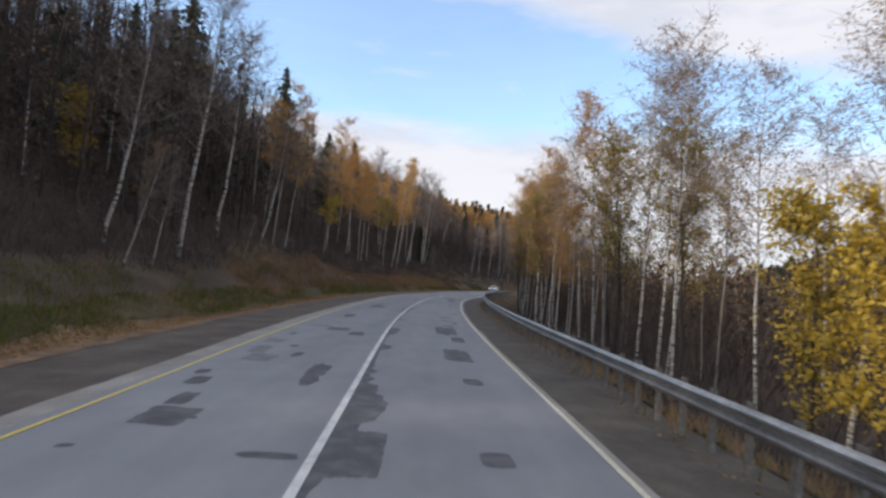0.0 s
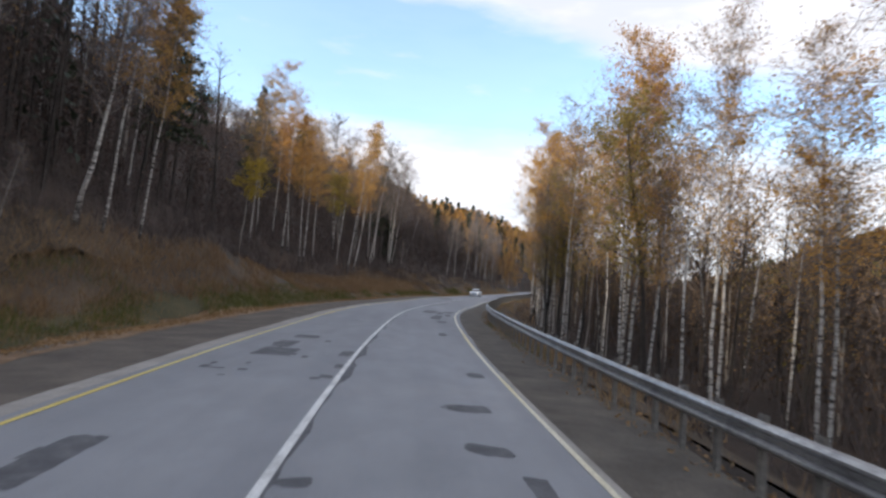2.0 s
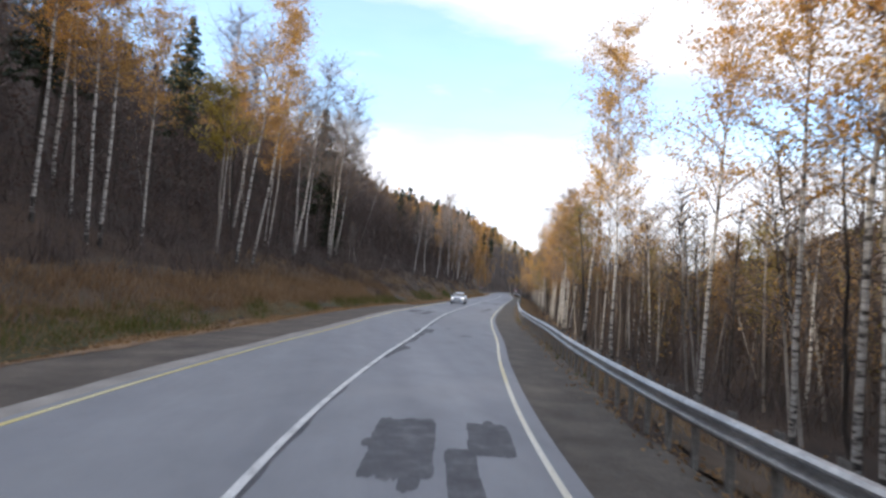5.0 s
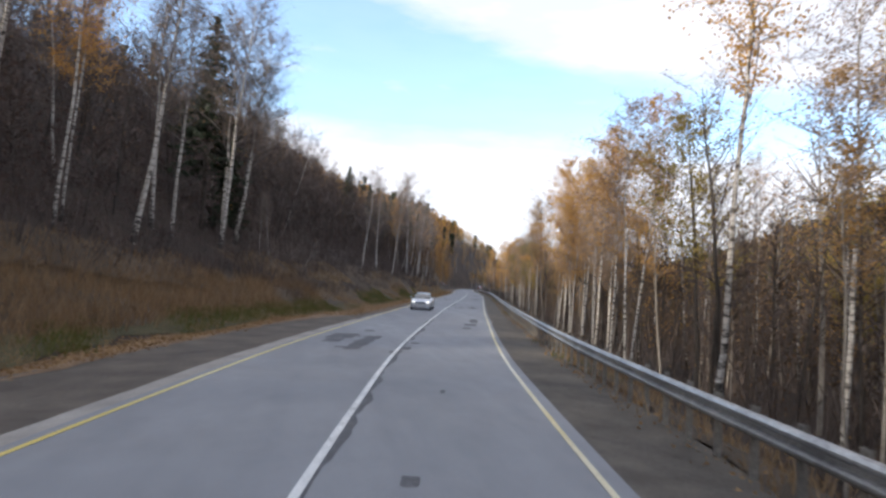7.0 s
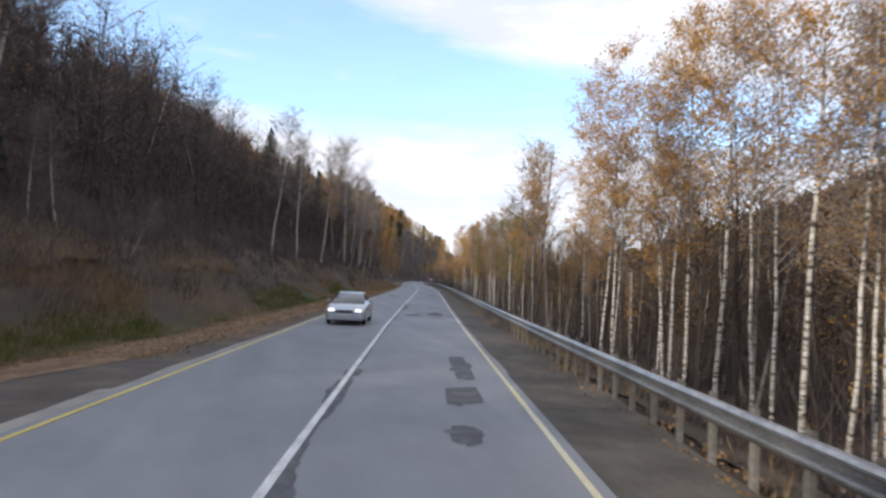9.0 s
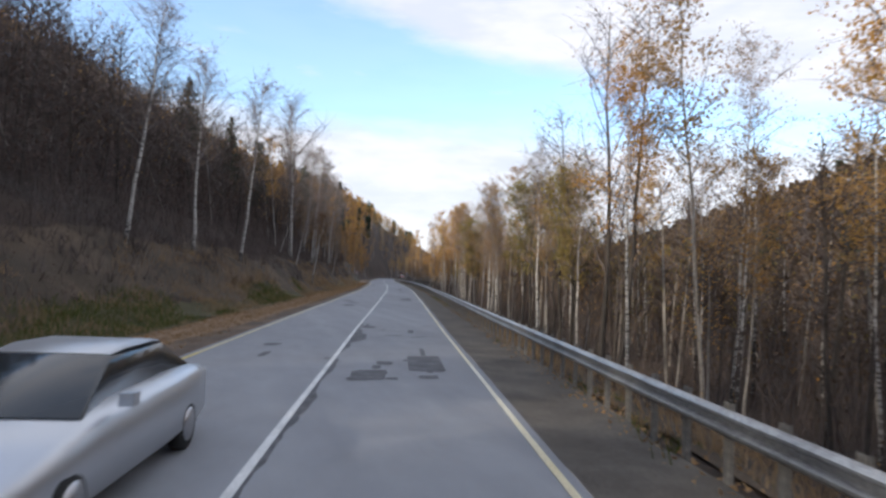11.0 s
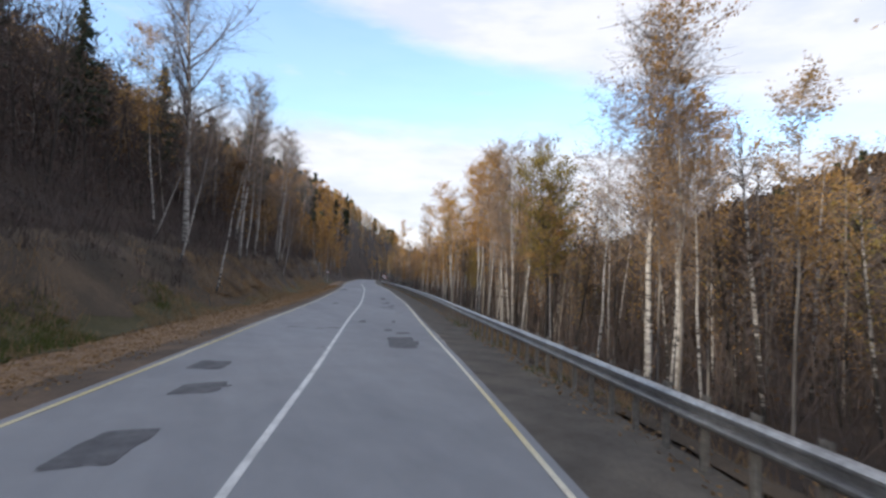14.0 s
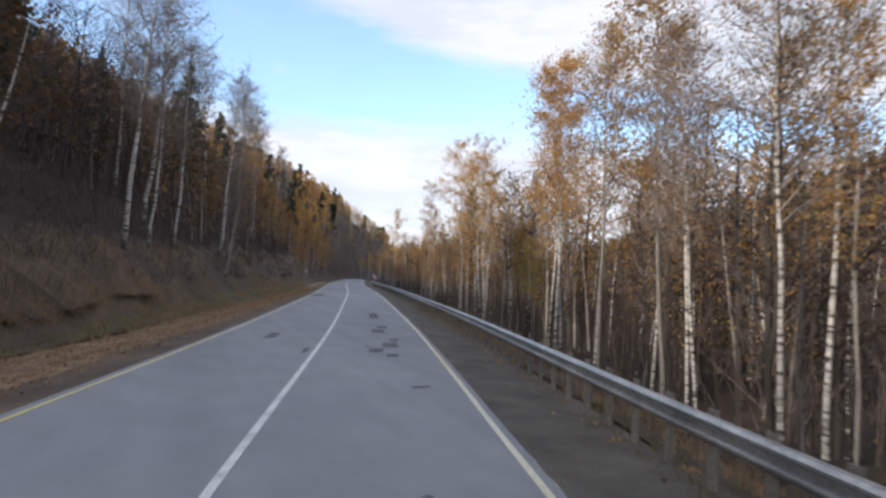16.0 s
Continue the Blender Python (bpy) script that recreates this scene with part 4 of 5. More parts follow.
def bank_lip(seed, y0, y1, d, high):
    """A ragged break of bare dark earth at the top of the bank, with turf hanging over it."""
    rng = np.random.default_rng(seed)
    y = np.arange(y0, y1, 0.4)
    n = len(y)

    def wave(size):
        return np.convolve(rng.normal(size=n + 6), np.ones(7) / 2.6, "valid")[:n] * size
    end = np.clip(np.minimum(y - y0, y1 - y) / 2.5, 0.02, 1)
    dd = d + wave(0.22) + 0.25 * np.sin(y * 0.31 + seed)
    hh = 0.6 * high * end * np.clip(1 + wave(0.35), 0.4, 1.7)
    rows = []
    for off, up in ((0.25, -0.05), (-0.05, 0.25), (-0.12, 0.75), (0.16, 0.88), (0.10, 1.05), (-0.9, 1.10), (-2.6, 0.45), (-3.4, -0.3)):
        q = dd + off * (end if off > 0 else 1) + rng.normal(size=n) * 0.03
        rows.append(on_road(y, q, ground_z(y, q if off > -0.5 else dd + off) + hh * up - (0.10 if up < 0 else 0.0)))
    v = np.stack(rows, 1)
    i, j = np.meshgrid(np.arange(n - 1), np.arange(3), indexing="ij")
    f = np.stack([i * 8 + j, i * 8 + j + 1, (i + 1) * 8 + j + 1, (i + 1) * 8 + j], -1).reshape(-1, 4)
    i, j = np.meshgrid(np.arange(n - 1), np.arange(3, 7), indexing="ij")
    g = np.stack([i * 8 + j, i * 8 + j + 1, (i + 1) * 8 + j + 1, (i + 1) * 8 + j], -1).reshape(-1, 4)
    b = Batch()
    b.add(v.reshape(-1, 3), f, 0)
    b.add(v.reshape(-1, 3), g, 1)
    fringe = Batch()
    m = 34 * int(y1 - y0)
    k = rng.integers(0, n, m)
    root = v[k, 3] + rng.normal(size=(m, 3)) * np.array([0.1, 0.2, 0.04])
    hang = np.stack([np.full(m, 0.5), rng.normal(size=m) * 0.3, rng.uniform(-1.0, 0.9, m)], 1)
    fringe.add(*twig_quads(root, hang, rng.uniform(0.15, 0.45, m), np.full(m, 0.02), rng))
    m *= 4
    k = rng.integers(0, n, m)
    u = rng.uniform(0, 1, (m, 1)) ** 1.4
    root = v[k, 4] * (1 - u) + v[k, 6] * u
    up = np.stack([rng.normal(size=m) * 0.4 + 0.15, rng.normal(size=m) * 0.4, np.ones(m)], 1)
    fringe.add(*twig_quads(root, up, rng.uniform(0.15, 0.55, m), np.full(m, 0.02), rng))
    tagged(new("bank_break", b.mesh("bank_break", [SOIL, WEEDY])), "dark earth break along the bank", "earth bank", kind="structure")
    tagged(new("bank_fringe", fringe.mesh("bank_fringe", [DRY_GRASS])), "dry turf hanging over the earth break", "grass", kind="stuff")


for k, (y0, y1, d, h) in enumerate(((40.0, 53.0, -11.6, 0.4), (96.0, 118.0, -12.4, 0.45), (124.0, 134.0, -13.1, 0.6), (134.5, 146.0, -11.3, 0.4), (166.0, 178.0, -9.5, 0.4), (196.0, 214.0, -9.0, 0.5))):
    bank_lip(600 + k, y0, y1, d, h)


def grass(name, label, mat, seed, n, y0, y1, d0, d1, h0, h1, width=0.02, clump=0.35, patchy=0.0):
    """Blades in tufts, one mesh."""
    rng = np.random.default_rng(seed)
    b = Batch()
    tufts = max(1, n // 14)
    ty = rng.uniform(y0, y1, tufts)
    td = rng.uniform(min(d0, d1), max(d0, d1), tufts)
    if patchy:
        keep = np.sin(ty * 0.19 + 2.0 * np.sin(ty * 0.043 + seed)) + np.sin(ty * 0.71 + td * 1.3) * 0.6 > patchy
        ty, td = ty[keep], td[keep]
    k = np.repeat(np.arange(len(ty)), 14)
    y = ty[k] + rng.normal(size=len(k)) * clump
    d = td[k] + rng.normal(size=len(k)) * clump * 0.6
    ok = (np.abs(d) > 4.9)
    y, d, k = y[ok], d[ok], k[ok]
    p = on_road(y, d, np.maximum(ground_z(y, d), -9) - 0.02)
    hs = rng.uniform(h0, h1, len(ty))[k] * rng.uniform(0.5, 1.2, len(k))
    dirs = np.stack([rng.normal(size=len(k)) * 0.35, rng.normal(size=len(k)) * 0.35, np.ones(len(k))], 1)
    b.add(*twig_quads(p, dirs, hs, np.full(len(k), width), rng))
    return tagged(new(name, b.mesh(name, [mat])), label, "grass", kind="stuff")


grass("verge_grass", "short green and yellow verge grass", GREEN_GRASS, 301, 46000, -5, 124, -7.9, -9.9, 0.12, 0.36, 0.028, 0.3, -0.5)
grass("verge_grass_thin", "patchy green grass on the bank's foot", GREEN_GRASS, 307, 42000, 122, 190, -7.0, -9.6, 0.12, 0.34, 0.028, 0.3, -0.15)
grass("verge_dry_grass", "tan dry grass along the shoulder", DRY_GRASS, 302, 20000, -5, 124, -7.9, -9.9, 0.12, 0.36, 0.022, 0.3, -0.6)
grass("verge_dry_grass_thick", "dull tan grass on the bank's foot", DRY_GRASS, 308, 40000, 122, 285, -6.9, -9.6, 0.12, 0.36, 0.022, 0.3, -0.9)
grass("bank_weeds", "tall dry brown weeds on the bank", DRY_GRASS, 303, 36000, 40, 130, -9.2, -12.8, 0.18, 0.60, 0.026, 0.4, -1.1)
grass("bank_weeds_near", "dry brown weeds among green on the bank", DRY_GRASS, 310, 9000, -5, 42, -9.2, -12.8, 0.15, 0.5, 0.024, 0.4, -0.4)
grass("bank_grass", "patchy olive grass on the bank", GREEN_GRASS, 311, 17000, -5, 48, -9.2, -12.2, 0.12, 0.38, 0.028, 0.4, -0.2)
grass("bank_weeds_thin", "sparse dry weeds on the bank", DRY_GRASS, 309, 22000, 126, 300, -8.8, -12.0, 0.15, 0.5, 0.024, 0.4, -0.4)
grass("tall_weeds", "tall reddish dry weed stalks on the bank", DRY_GRASS, 306, 9000, 88, 135, -9.3, -12.4, 0.6, 1.15, 0.018, 0.5, -0.6)
grass("rail_grass", "yellow-green grass under the guard rail", GREEN_GRASS, 304, 9000, -5, 300, 5.3, 6.6, 0.08, 0.28, 0.025, 0.25, 0.1)
grass("rail_dry_grass", "dry grass on the bank behind the guard rail", DRY_GRASS, 305, 22000, -5, 300, 5.6, 9.6, 0.15, 0.55, 0.03, 0.35, -0.8)


def litter(name, label, seed, n, y0, y1, d0, d1):
    rng = np.random.default_rng(seed)
    b = Batch()
    y = rng.uniform(y0, y1, n)
    d = np.clip(rng.normal((d0 + d1) / 2, abs(d1 - d0) / 3.2, n), min(d0, d1) - 0.4, max(d0, d1) + 0.6)
    p = on_road(y, d, np.maximum(ground_z(y, d), np.where(np.abs(d) < 7.2, -0.12, -9)) + 0.03)
    b.add(*leaf_tris(p, 0.055, rng, 0.6))
    return tagged(new(name, b.mesh(name, [LITTER])), label, "leaf litter", kind="stuff")


litter("leaf_litter_verge", "orange-brown fallen leaves along the shoulder", 401, 30000, -5, 122, -7.1, -8.1)
litter("leaf_litter_bank", "orange-brown fallen leaves on the earth strip", 403, 52000, 118, 270, -4.95, -6.8)
litter("leaf_litter_rail", "fallen leaves gathered under the guard rail", 402, 9000, -5, 300, 5.2, 5.9)


# ---- guard rail ----
def build_guard_rail():
    rail = tagged(new("guard_rail"), "galvanised steel guard rail with close-set posts beside the road", "guard rail")
    # folded beam, bulging towards the road
    prof = [(0.0, 0.80), (-0.045, 0.785), (-0.083, 0.745), (-0.083, 0.715), (-0.008, 0.668), (-0.008, 0.612), (-0.083, 0.565), (-0.083, 0.535), (-0.045, 0.495), (0.0, 0.48)]
    back = [(x + 0.006, z) for x, z in prof[::-1]]
    ring = np.array(prof + back)
    m = len(ring)
    y = -24.0
    while y < 330:
        ys = np.linspace(y, y + 4.0, 5) + np.array([0, 0, 0, 0, 0.06])
        v = np.concatenate([on_road(np.full(m, q), 5.50 + ring[:, 0] + (0.006 if j == 4 else 0.0), ring[:, 1]) for j, q in enumerate(ys)])
        i, j = np.meshgrid(np.arange(4), np.arange(m), indexing="ij")
        k = (j + 1) % m
        f = np.stack([i * m + j, i * m + k, (i + 1) * m + k, (i + 1) * m + j], -1).reshape(-1, 4)
        b = Batch()
        b.add(v, f)
        part("beam", b.mesh("beam", [STEEL], False), rail)
        y += 4.0
    # a channel post, with a short bracket to the beam
    b = Batch()
    for x0, x1, y0, y1, z0, z1 in ((0.045, 0.055, -0.06, 0.06, -0.5, 0.86), (0.055, 0.11, -0.06, -0.052, -0.5, 0.86), (0.055, 0.11, 0.052, 0.06, -0.5, 0.86), (0.008, 0.045, -0.035, 0.035, 0.52, 0.76)):
        c = np.array([(x, yy, z) for x in (x0, x1) for yy in (y0, y1) for z in (z0, z1)])
        b.add(c, [(0, 1, 3, 2), (4, 6, 7, 5), (0, 4, 5, 1), (2, 3, 7, 6), (0, 2, 6, 4), (1, 5, 7, 3)])
    me = b.mesh("post", [POST_STEEL])
    for q in range(296):
        yy = -12.0 + 1.0 * q
        p = on_road(yy, 5.50, 0.0)
        o = part("post", me, rail)
        o.matrix_basis = pose(float(p[0]), float(p[1]), 0, 0, 0, -math.degrees(heading(yy)))
    return rail


build_guard_rail()


# ---- patches and seams in the asphalt ----
PATCHES = []


def patch(y, d, length, width, seed, mat=None):
    """An uneven patch lying in the road: straight-cut sides, ragged edge, broken corners."""
    rng = np.random.default_rng(seed)
    n = 72
    PATCHES.append(seed)
    z = 0.002 + 0.00003 * len(PATCHES)
    w = np.linspace(0, 2 * math.pi, n, endpoint=False)
    large = length * width > 0.5
    sq = 0.16 if large else 0.5
    r = 1 / (np.abs(np.cos(w)) ** (2 / sq) + np.abs(np.sin(w)) ** (2 / sq)) ** (sq / 2)
    wave = sum(rng.normal() / q * np.cos(q * w + rng.uniform(0, 6.28)) for q in range(2, 6))
    bite = np.convolve(np.tile(rng.normal(size=n), 3), np.ones(4) / 2, "same")[n:2 * n]
    r = r * np.clip(1 + (0.035 if large else 0.10) * wave + (0.025 if large else 0.05) * bite + 0.02 * rng.normal(size=n), 0.35, 1.5)
    skew = rng.normal() * 0.12
    dd = d + width / 2 * r * np.cos(w)
    yy = y + length / 2 * r * np.sin(w) + skew * width * np.cos(w)
    p = on_road(yy, dd, z)
    bm = bmesh.new()
    bm.faces.new([bm.verts.new(q) for q in p])
    me = bpy.data.meshes.new("asphalt_patch")
    bm.to_mesh(me)
    bm.free()
    me.materials.append(mat or PATCH)
    part("asphalt_patch", me, road)


def patches(seed, *rows):
    """Rows of place, offset, length, width and 1 for an old worn one; larger ones have crumbled bits round them."""
    for k, (y, d, ln, w, *old) in enumerate(rows):
        mat = PATCH_WORN if old else PATCH
        rng = np.random.default_rng(seed * 1000 + k)
        patch(y, d, max(0.12, ln), max(0.10, w), seed * 100 + k * 5, mat)
        if ln * w > 0.35:
            for q in range(2):
                a = rng.uniform(0, 6.28)
                patch(y + math.sin(a) * ln * 0.52, d + math.cos(a) * w * 0.52, ln * rng.uniform(0.12, 0.3), w * rng.uniform(0.14, 0.34), seed * 100 + k * 5 + q + 1, mat)


def seam(seed, y0, y1, d, width):
    """A ragged dark seam along the centre line."""
    rng = np.random.default_rng(seed)
    y = np.arange(y0, y1, 0.25)
    n = len(y)
    w = width * np.clip(0.7 + 0.45 * np.convolve(rng.normal(size=n + 4), np.ones(5) / 2.2, "valid")[:n], 0.3, 1.7) * np.sin(np.linspace(0.15, 3.0, n)) ** 0.5
    z = 0.0055 + (seed - 500) * 0.00005
    a, c = on_road(y, d, z), on_road(y, d + w, z)
    b = Batch()
    i = np.arange(n - 1)
    b.add(np.concatenate([a, c]), np.stack([i, i + n, i + n + 1, i + 1], -1))
    part("asphalt_seam", b.mesh("seam", [PATCH]), road)


patches(140, (180.8, -1.95, 0.22, 0.5), (180.75, -1.55, 0.16, 0.3), (180.25, -0.9, 0.3, 0.3), (180.5, -0.4, 0.34, 0.5), (180.35, -0.12, 0.2, 0.3))
patches(1, (6.8, -2.74, 0.15, 0.17), (7, -0.51, 0.25, 0.69), (7.4, 0.5, 1.86, 0.62), (7.5, 2.21, 0.59, 0.44), (8.4, -2.27, 1.04, 0.7), (9.5, -2.47, 1.0, 0.30), (11.0, -2.78, 0.8, 0.36), (11.9, -3.02, 0.55, 0.24), (11.9, -0.93, 1.3, 0.3), (13.1, -0.93, 1.4, 0.42), (13.0, 2.41, 0.78, 0.42), (14.2, -2.5, 1.2, 0.7, 1), (15.6, -2.85, 1.5, 0.42, 1), (15.1, -1.8, 0.75, 0.24), (16.7, -2.2, 0.45, 0.2), (17.6, -2.95, 1.0, 0.5, 1), (17.3, 2.36, 2.35, 0.74), (19.8, -2.9, 0.49, 0.21), (21.8, 2.65, 1.7, 0.45), (21.2, -0.95, 1.1, 0.5), (22.4, -1.75, 1.0, 0.8), (23.2, -2.5, 0.6, 0.8, 1), (23.8, 0.25, 1.27, 0.42), (25.0, 2.33, 3.1, 0.85), (27.5, 2.5, 0.7, 0.42), (29.5, 2.88, 0.8, 0.28), (30.9, 2.49, 0.5, 0.6), (25.0, -2.11, 0.35, 0.12))
patches(21, (29.6, -2.3, 1.8, 0.44), (33.4, 2.5, 0.6, 0.72), (37.2, 3.02, 0.7, 0.4), (29.3, 0.3, 0.3, 0.34), (35.1, -2.21, 0.12, 0.14), (35.4, -0.43, 0.26, 0.2), (35.7, -0.25, 0.4, 0.29), (35.9, -2.53, 0.16, 0.31), (35.9, -2.01, 0.26, 0.21), (36, -2.82, 0.38, 0.19), (36.5, -2.8, 0.34, 0.12), (36.8, -2.13, 0.24, 0.07), (37.2, -0.17, 0.63, 0.18), (38.4, -1.17, 0.38, 0.15), (39.1, -2.02, 1.6, 0.95), (39.5, -0.26, 1.09, 0.32), (40.9, -2.18, 1.53, 0.53), (42.2, -1.16, 0.43, 0.18), (43.2, -1.99, 0.9, 0.75), (47.5, 2.59, 1.28, 0.31), (52.1, -1.5, 0.24, 0.18))
patches(41, (55.1, 2.65, 1.19, 0.48), (58, 0.45, 0.27, 0.36), (58.5, 2.27, 2.58, 0.54), (60.2, 2.35, 1.6, 0.5), (62, 2.9, 2.2, 0.34), (63.8, 2.3, 2.4, 0.4), (65.2, 1.52, 3, 0.85), (65.6, 2.75, 1.8, 0.62), (82.7, 2.08, 0.48, 0.5), (84.5, 0.18, 2.16, 0.76), (86.7, 1.14, 0.37, 0.22), (92.2, 1.54, 0.38, 0.06), (98.8, 0.01, 0.78, 0.36), (99.7, -1.79, 0.33, 0.41), (99.9, -1.43, 1.4, 0.47), (100, 0.16, 0.87, 0.48), (101, -1.42, 1.37, 0.55), (101.8, -2.48, 1.16, 0.62), (101.8, 0.41, 0.48, 0.33), (102, -1.41, 1.32, 0.56))
patches(61, (103.3, -1.34, 1.31, 0.58), (103.6, -2.51, 2, 0.96), (103.6, -1.91, 0.54, 0.14), (106.4, -1.97, 0.73, 0.41), (110.3, 2.25, 0.9, 0.5), (113.1, 2.41, 1.62, 0.68), (113.7, 0.02, 2.28, 0.32), (115.7, 0.06, 0.94, 0.38), (116.7, 2.6, 3.83, 0.46), (135.8, 1.54, 0.28, 0.26), (135.9, 2.34, 0.42, 0.43), (136.3, 1.01, 1.25, 0.77), (137.4, 1.14, 0.56, 0.21), (137.9, 2.35, 2.52, 0.89), (138, 1.32, 0.55, 0.4), (138.9, -0.16, 0.21, 0.17), (139.8, -1.86, 0.89, 0.21), (140, 2.36, 1.62, 0.13), (141.9, -2.09, 0.57, 0.48), (144.6, 1.5, 0.22, 0.55), (144.1, 2.4, 0.24, 0.55))
patches(81, (146.1, 2.15, 1.3, 0.22), (146.7, 1.07, 0.32, 0.14), (147.9, 0.45, 0.75, 0.54), (148.1, -1.27, 0.29, 0.15), (148.9, 0.34, 0.76, 0.18), (149, -2.13, 0.21, 0.19), (159, -2.22, 0.14, 0.12), (164.3, -1.78, 1.54, 0.7), (168, -1.81, 1.01, 0.76), (170.8, -2.38, 1.2, 0.75), (174.1, -0.2, 0.22, 0.08), (175.3, 2.21, 3.04, 0.89), (178.3, 2.38, 0.64, 0.55), (179.5, 1.84, 0.81, 0.34), (183.4, 0.68, 0.62, 0.41), (183.7, 2.16, 0.84, 0.15), (183.8, 0.73, 1.34, 0.24), (184.1, 0.68, 0.34, 0.22), (184.2, 2.17, 0.46, 0.19), (190.2, 2.62, 0.24, 0.41))
patches(101, (196.1, -0.28, 1.11, 0.16), (194.9, 2.2, 0.6, 0.35), (196.0, 1.75, 0.9, 0.45), (197.3, 2.2, 1.2, 0.5), (198.7, 2.4, 0.9, 0.28), (197.0, 1.5, 0.6, 0.25, 1), (200.1, -1.8, 1.9, 0.35), (201.9, 1.9, 1.3, 0.5), (203.7, 2.1, 1.2, 0.42), (205.0, 1.7, 0.8, 0.4, 1), (210.6, 1.88, 4, 0.46), (238, -2.92, 6, 1.09))
for k, (y0, y1, w) in enumerate(((2.0, 21.5, 0.40), (21.5, 24.4, 0.32), (33.0, 47.0, 0.16), (47.0, 58.0, 0.10), (74.0, 84.0, 0.34), (84.0, 99.0, 0.14), (101.0, 116.0, 0.18), (127.0, 139.0, 0.14), (141.0, 147.0, 0.3))):
    seam(500 + k, y0, y1, 0.06, w)
for k in range(9):
    seam(530 + k, 3.0 + 17.0 * k, 19.0 + 17.0 * k, 0.062, 0.07)


# ---- oncoming car ----
def build_car():
    car = tagged(new("car"), "silver saloon car with lit headlights in the oncoming lane", "car")
    paint, nt, bs = material("silver_paint", 0.32, 0.75)
    bs.inputs["Base Color"].default_value = (0.55, 0.57, 0.60, 1)
    glass, nt, bs = material("dark_glass", 0.06)
    bs.inputs["Base Color"].default_value = (0.02, 0.025, 0.03, 1)
    rubber, nt, bs = material("rubber", 0.85)
    bs.inputs["Base Color"].default_value = (0.02, 0.02, 0.02, 1)
    alloy, nt, bs = material("alloy", 0.35, 0.9)
    bs.inputs["Base Color"].default_value = (0.5, 0.5, 0.52, 1)
    trim, nt, bs = material("black_trim", 0.5)
    bs.inputs["Base Color"].default_value = (0.025, 0.025, 0.027, 1)
    lamp, nt, bs = material("lit_headlight", 0.2)
    bs.inputs["Emission Color"].default_value = (1.0, 0.97, 0.9, 1)
    bs.inputs["Emission Strength"].default_value = 1.0
    plate, nt, bs = material("plate_white", 0.5)
    bs.inputs["Base Color"].default_value = (0.6, 0.6, 0.58, 1)

    def loft(sections):
        """Sections of (x, half width, lower z, upper z, corner)."""
        b = Batch()
        rings = []
        for x, w, z0, z1, c in sections:
            r = []
            for sx, sz in ((-1, 0), (-1, 1), (1, 1), (1, 0)):
                z = z1 if sz else z0
                zi = -c if sz else c
                if sx < 0:
                    pts = [(-w + (c if not sz else 0), z if not sz else z + zi), (-w if not sz else -w + c * 1.4, z + zi if not sz else z)]
                else:
                    pts = [(w - (c * 1.4 if sz else 0), z if sz else z + zi), (w if sz else w - c, z + zi if sz else z)]
                r += [(x, q[0], q[1]) for q in pts]
            rings.append(r)
        v = np.array(rings).reshape(-1, 3)
        n, m = len(rings), 8
        i, j = np.meshgrid(np.arange(n - 1), np.arange(m), indexing="ij")
        k = (j + 1) % m
        b.add(v, np.stack([i * m + j, i * m + k, (i + 1) * m + k, (i + 1) * m + j], -1).reshape(-1, 4))
        for e in (0, (n - 1) * m):
            b.add(v[e:e + m], [(0, 1, 2, 3), (0, 3, 4, 7), (4, 5, 6, 7)])
        return b

    def box(x0, x1, y0, y1, z0, z1):
        b = Batch()
        c = np.array([(x, yy, z) for x in (x0, x1) for yy in (y0, y1) for z in (z0, z1)])
        b.add(c, [(0, 1, 3, 2), (4, 6, 7, 5), (0, 4, 5, 1), (2, 3, 7, 6), (0, 2, 6, 4), (1, 5, 7, 3)])
        return b
    body = part("body", loft([(-2.15, 0.72, 0.35, 0.62, 0.06), (-2.08, 0.80, 0.24, 0.72, 0.08), (-1.4, 0.85, 0.20, 0.86, 0.08), (-0.85, 0.86, 0.20, 0.93, 0.08), (0.9, 0.86, 0.20, 0.95, 0.08), (1.6, 0.85, 0.22, 0.98, 0.08), (2.05, 0.80, 0.28, 0.92, 0.08), (2.12, 0.74, 0.38, 0.82, 0.06)]).mesh("body", [paint], True), car)
    part("roof", loft([(-0.20, 0.54, 1.31, 1.34, 0.02), (0.1, 0.57, 1.34, 1.39, 0.03), (0.8, 0.56, 1.34, 1.385, 0.03), (1.10, 0.53, 1.30, 1.34, 0.02)]).mesh("roof", [paint], True), car)
    part("window_band", loft([(-1.05, 0.74, 0.86, 0.92, 0.02), (-0.22, 0.57, 0.90, 1.33, 0.03), (1.10, 0.56, 0.90, 1.325, 0.03), (1.72, 0.70, 0.90, 0.96, 0.02)]).mesh("window_band", [glass], True), car, "dark car glass")
    for s in (-1, 1):
        part("headlight", loft([(-2.165, 0.12, 0.61, 0.685, 0.025), (-2.02, 0.16, 0.59, 0.72, 0.03)]).mesh("headlight", [lamp]), car, "lit headlight").location = (0, s * 0.58, 0)
        part("mirror", box(-0.72, -0.6, s * 0.88, s * 1.02, 0.95, 1.07).mesh("mirror", [paint]), car)
    part("grille", box(-2.17, -2.1, -0.36, 0.36, 0.55, 0.66).mesh("grille", [trim]), car, "black grille")
    part("bumper", loft([(-2.22, 0.66, 0.26, 0.46, 0.05), (-2.05, 0.83, 0.22, 0.50, 0.06)]).mesh("bumper", [paint], True), car)
    part("number_plate", box(-2.235, -2.215, -0.26, 0.26, 0.36, 0.47).mesh("number_plate", [plate]), car)
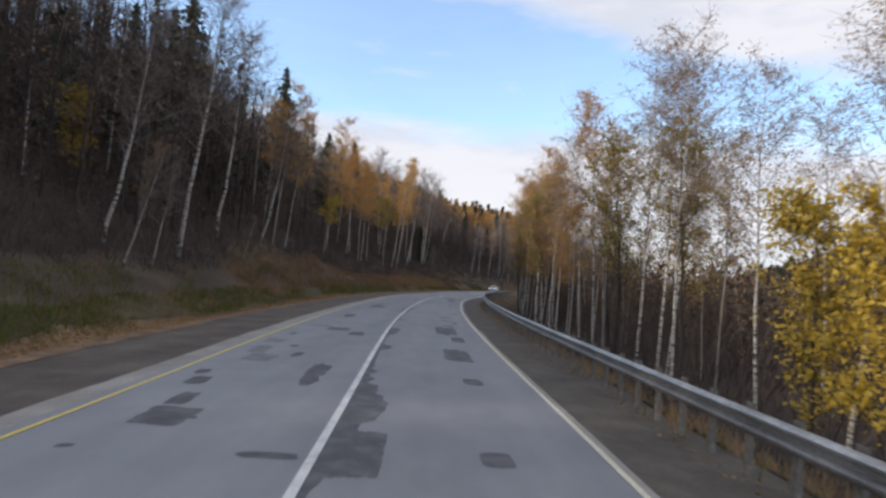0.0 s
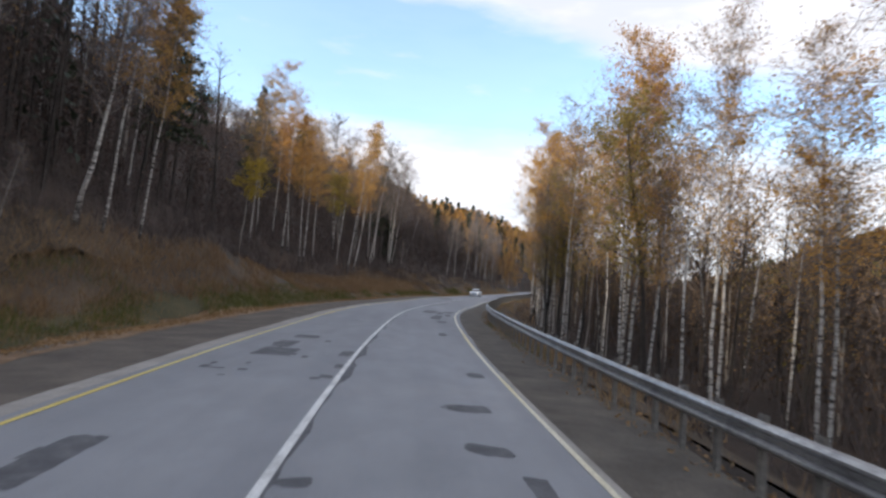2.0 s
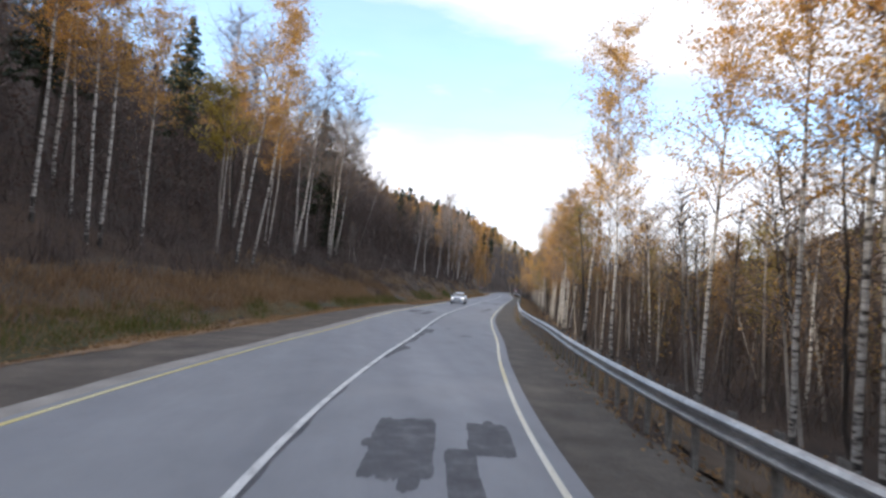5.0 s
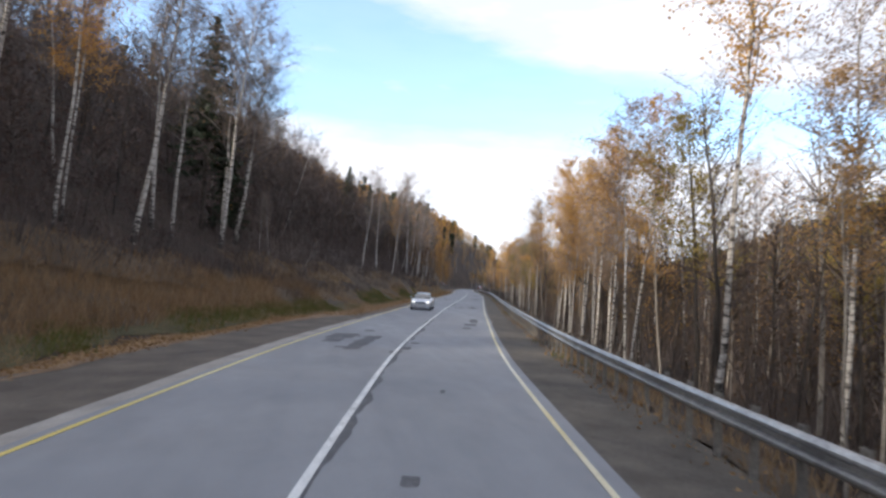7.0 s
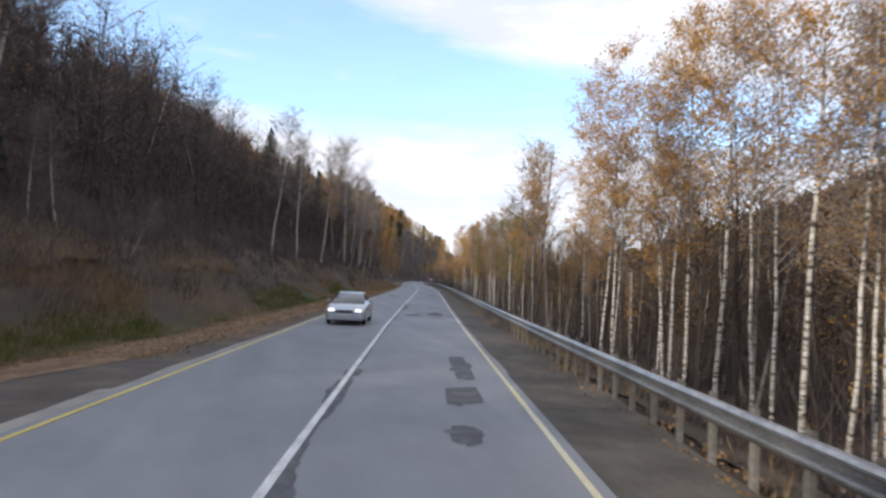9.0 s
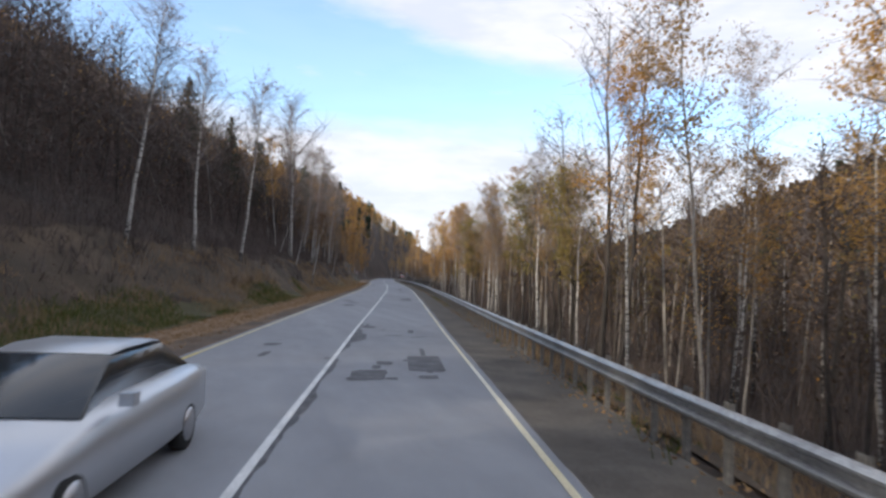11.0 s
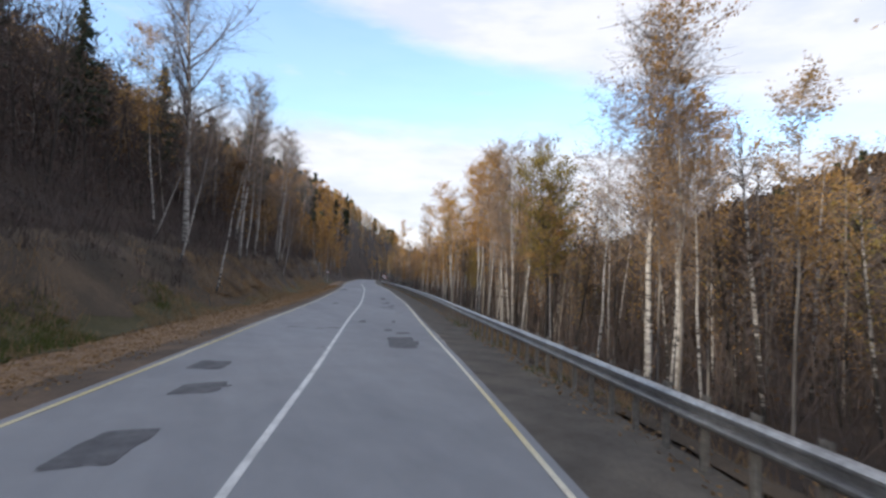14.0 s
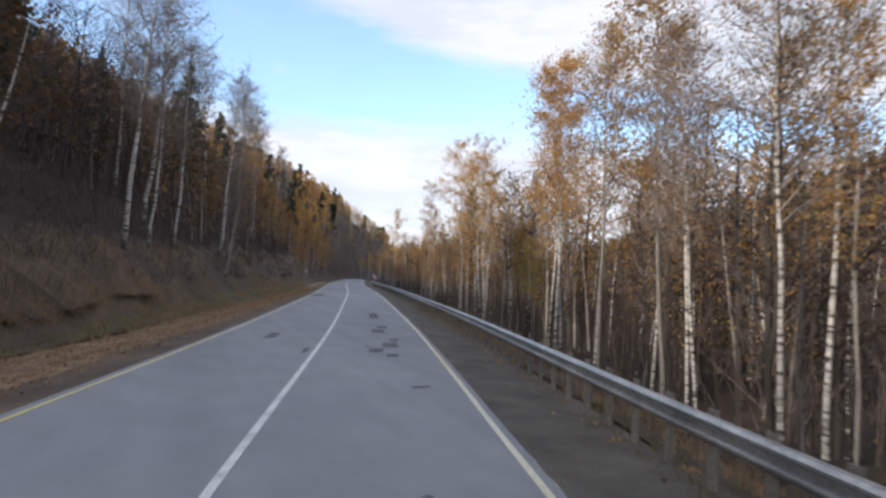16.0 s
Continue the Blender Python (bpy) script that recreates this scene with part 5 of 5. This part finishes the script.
    for x in (-1.35, 1.3):
        for s in (-1, 1):
            b = Batch()
            b.add(*tube([(x, s * 0.68, 0.31), (x, s * 0.70, 0.31), (x, s * 0.84, 0.31), (x, s * 0.86, 0.31)], [0.2, 0.31, 0.31, 0.2], 20))
            wheel = part("wheel", b.mesh("wheel", [rubber], True), car, "black tyre")
            b = Batch()
            b.add(*tube([(x, s * 0.80, 0.31), (x, s * 0.862, 0.31), (x, s * 0.868, 0.31)], [0.205, 0.2, 0.02], 16))
            part("rim", b.mesh("rim", [alloy], True), wheel, "grey alloy rim")
    y = 130.2
    p = on_road(y, -1.75, 0.0)
    car.matrix_basis = pose(float(p[0]), float(p[1]), 0, 0, 0, 90 - math.degrees(heading(y)))


build_car()


# ---- road signs far ahead ----
def build_sign(y, d, high, kind, label):
    s = tagged(new("road_sign"), label, "road sign")
    white, nt, bs = material("sign_white", 0.5)
    bs.inputs["Base Color"].default_value = (0.75, 0.75, 0.75, 1)
    red, nt, bs = material("sign_red", 0.5)
    bs.inputs["Base Color"].default_value = (0.5, 0.04, 0.03, 1)
    b = Batch()
    b.add(*tube([(0, 0, -0.4), (0, 0, high)], [0.035, 0.035], 8))
    part("pole", b.mesh("pole", [STEEL], True), s)

    def disc(r, n, y0, y1, mat, nm, parent, turn=0.0):
        bm = bmesh.new()
        w = [turn + 2 * math.pi * q / n for q in range(n)]
        f = [bm.verts.new((r * math.sin(q), y0, high - 0.3 + r * math.cos(q))) for q in w]
        g = [bm.verts.new((r * math.sin(q), y1, high - 0.3 + r * math.cos(q))) for q in w]
        bm.faces.new(f), bm.faces.new(g[::-1])
        for q in range(n):
            bm.faces.new((f[q], g[q], g[(q + 1) % n], f[(q + 1) % n]))
        me = bpy.data.meshes.new(nm)
        bm.to_mesh(me)
        bm.free()
        me.materials.append(mat)
        return part(nm, me, parent)
    n = 3 if kind == "triangle" else 20
    pl = disc(0.45, n, -0.06, -0.045, red, "plate", s)
    disc(0.34, n, -0.066, -0.061, white, "sign_face", pl)
    p = on_road(y, d, float(ground_z(y, d)))
    s.matrix_basis = pose(float(p[0]), float(p[1]), float(p[2]), 0, 0, -math.degrees(heading(y)))


build_sign(292.0, -7.6, 2.9, "triangle", "triangular red and white warning sign on a steel pole")
build_sign(345.0, 6.3, 2.6, "round", "round red and white road sign on a steel pole")
build_sign(331.0, 6.6, 2.2, "round", "small round road sign on a steel pole")
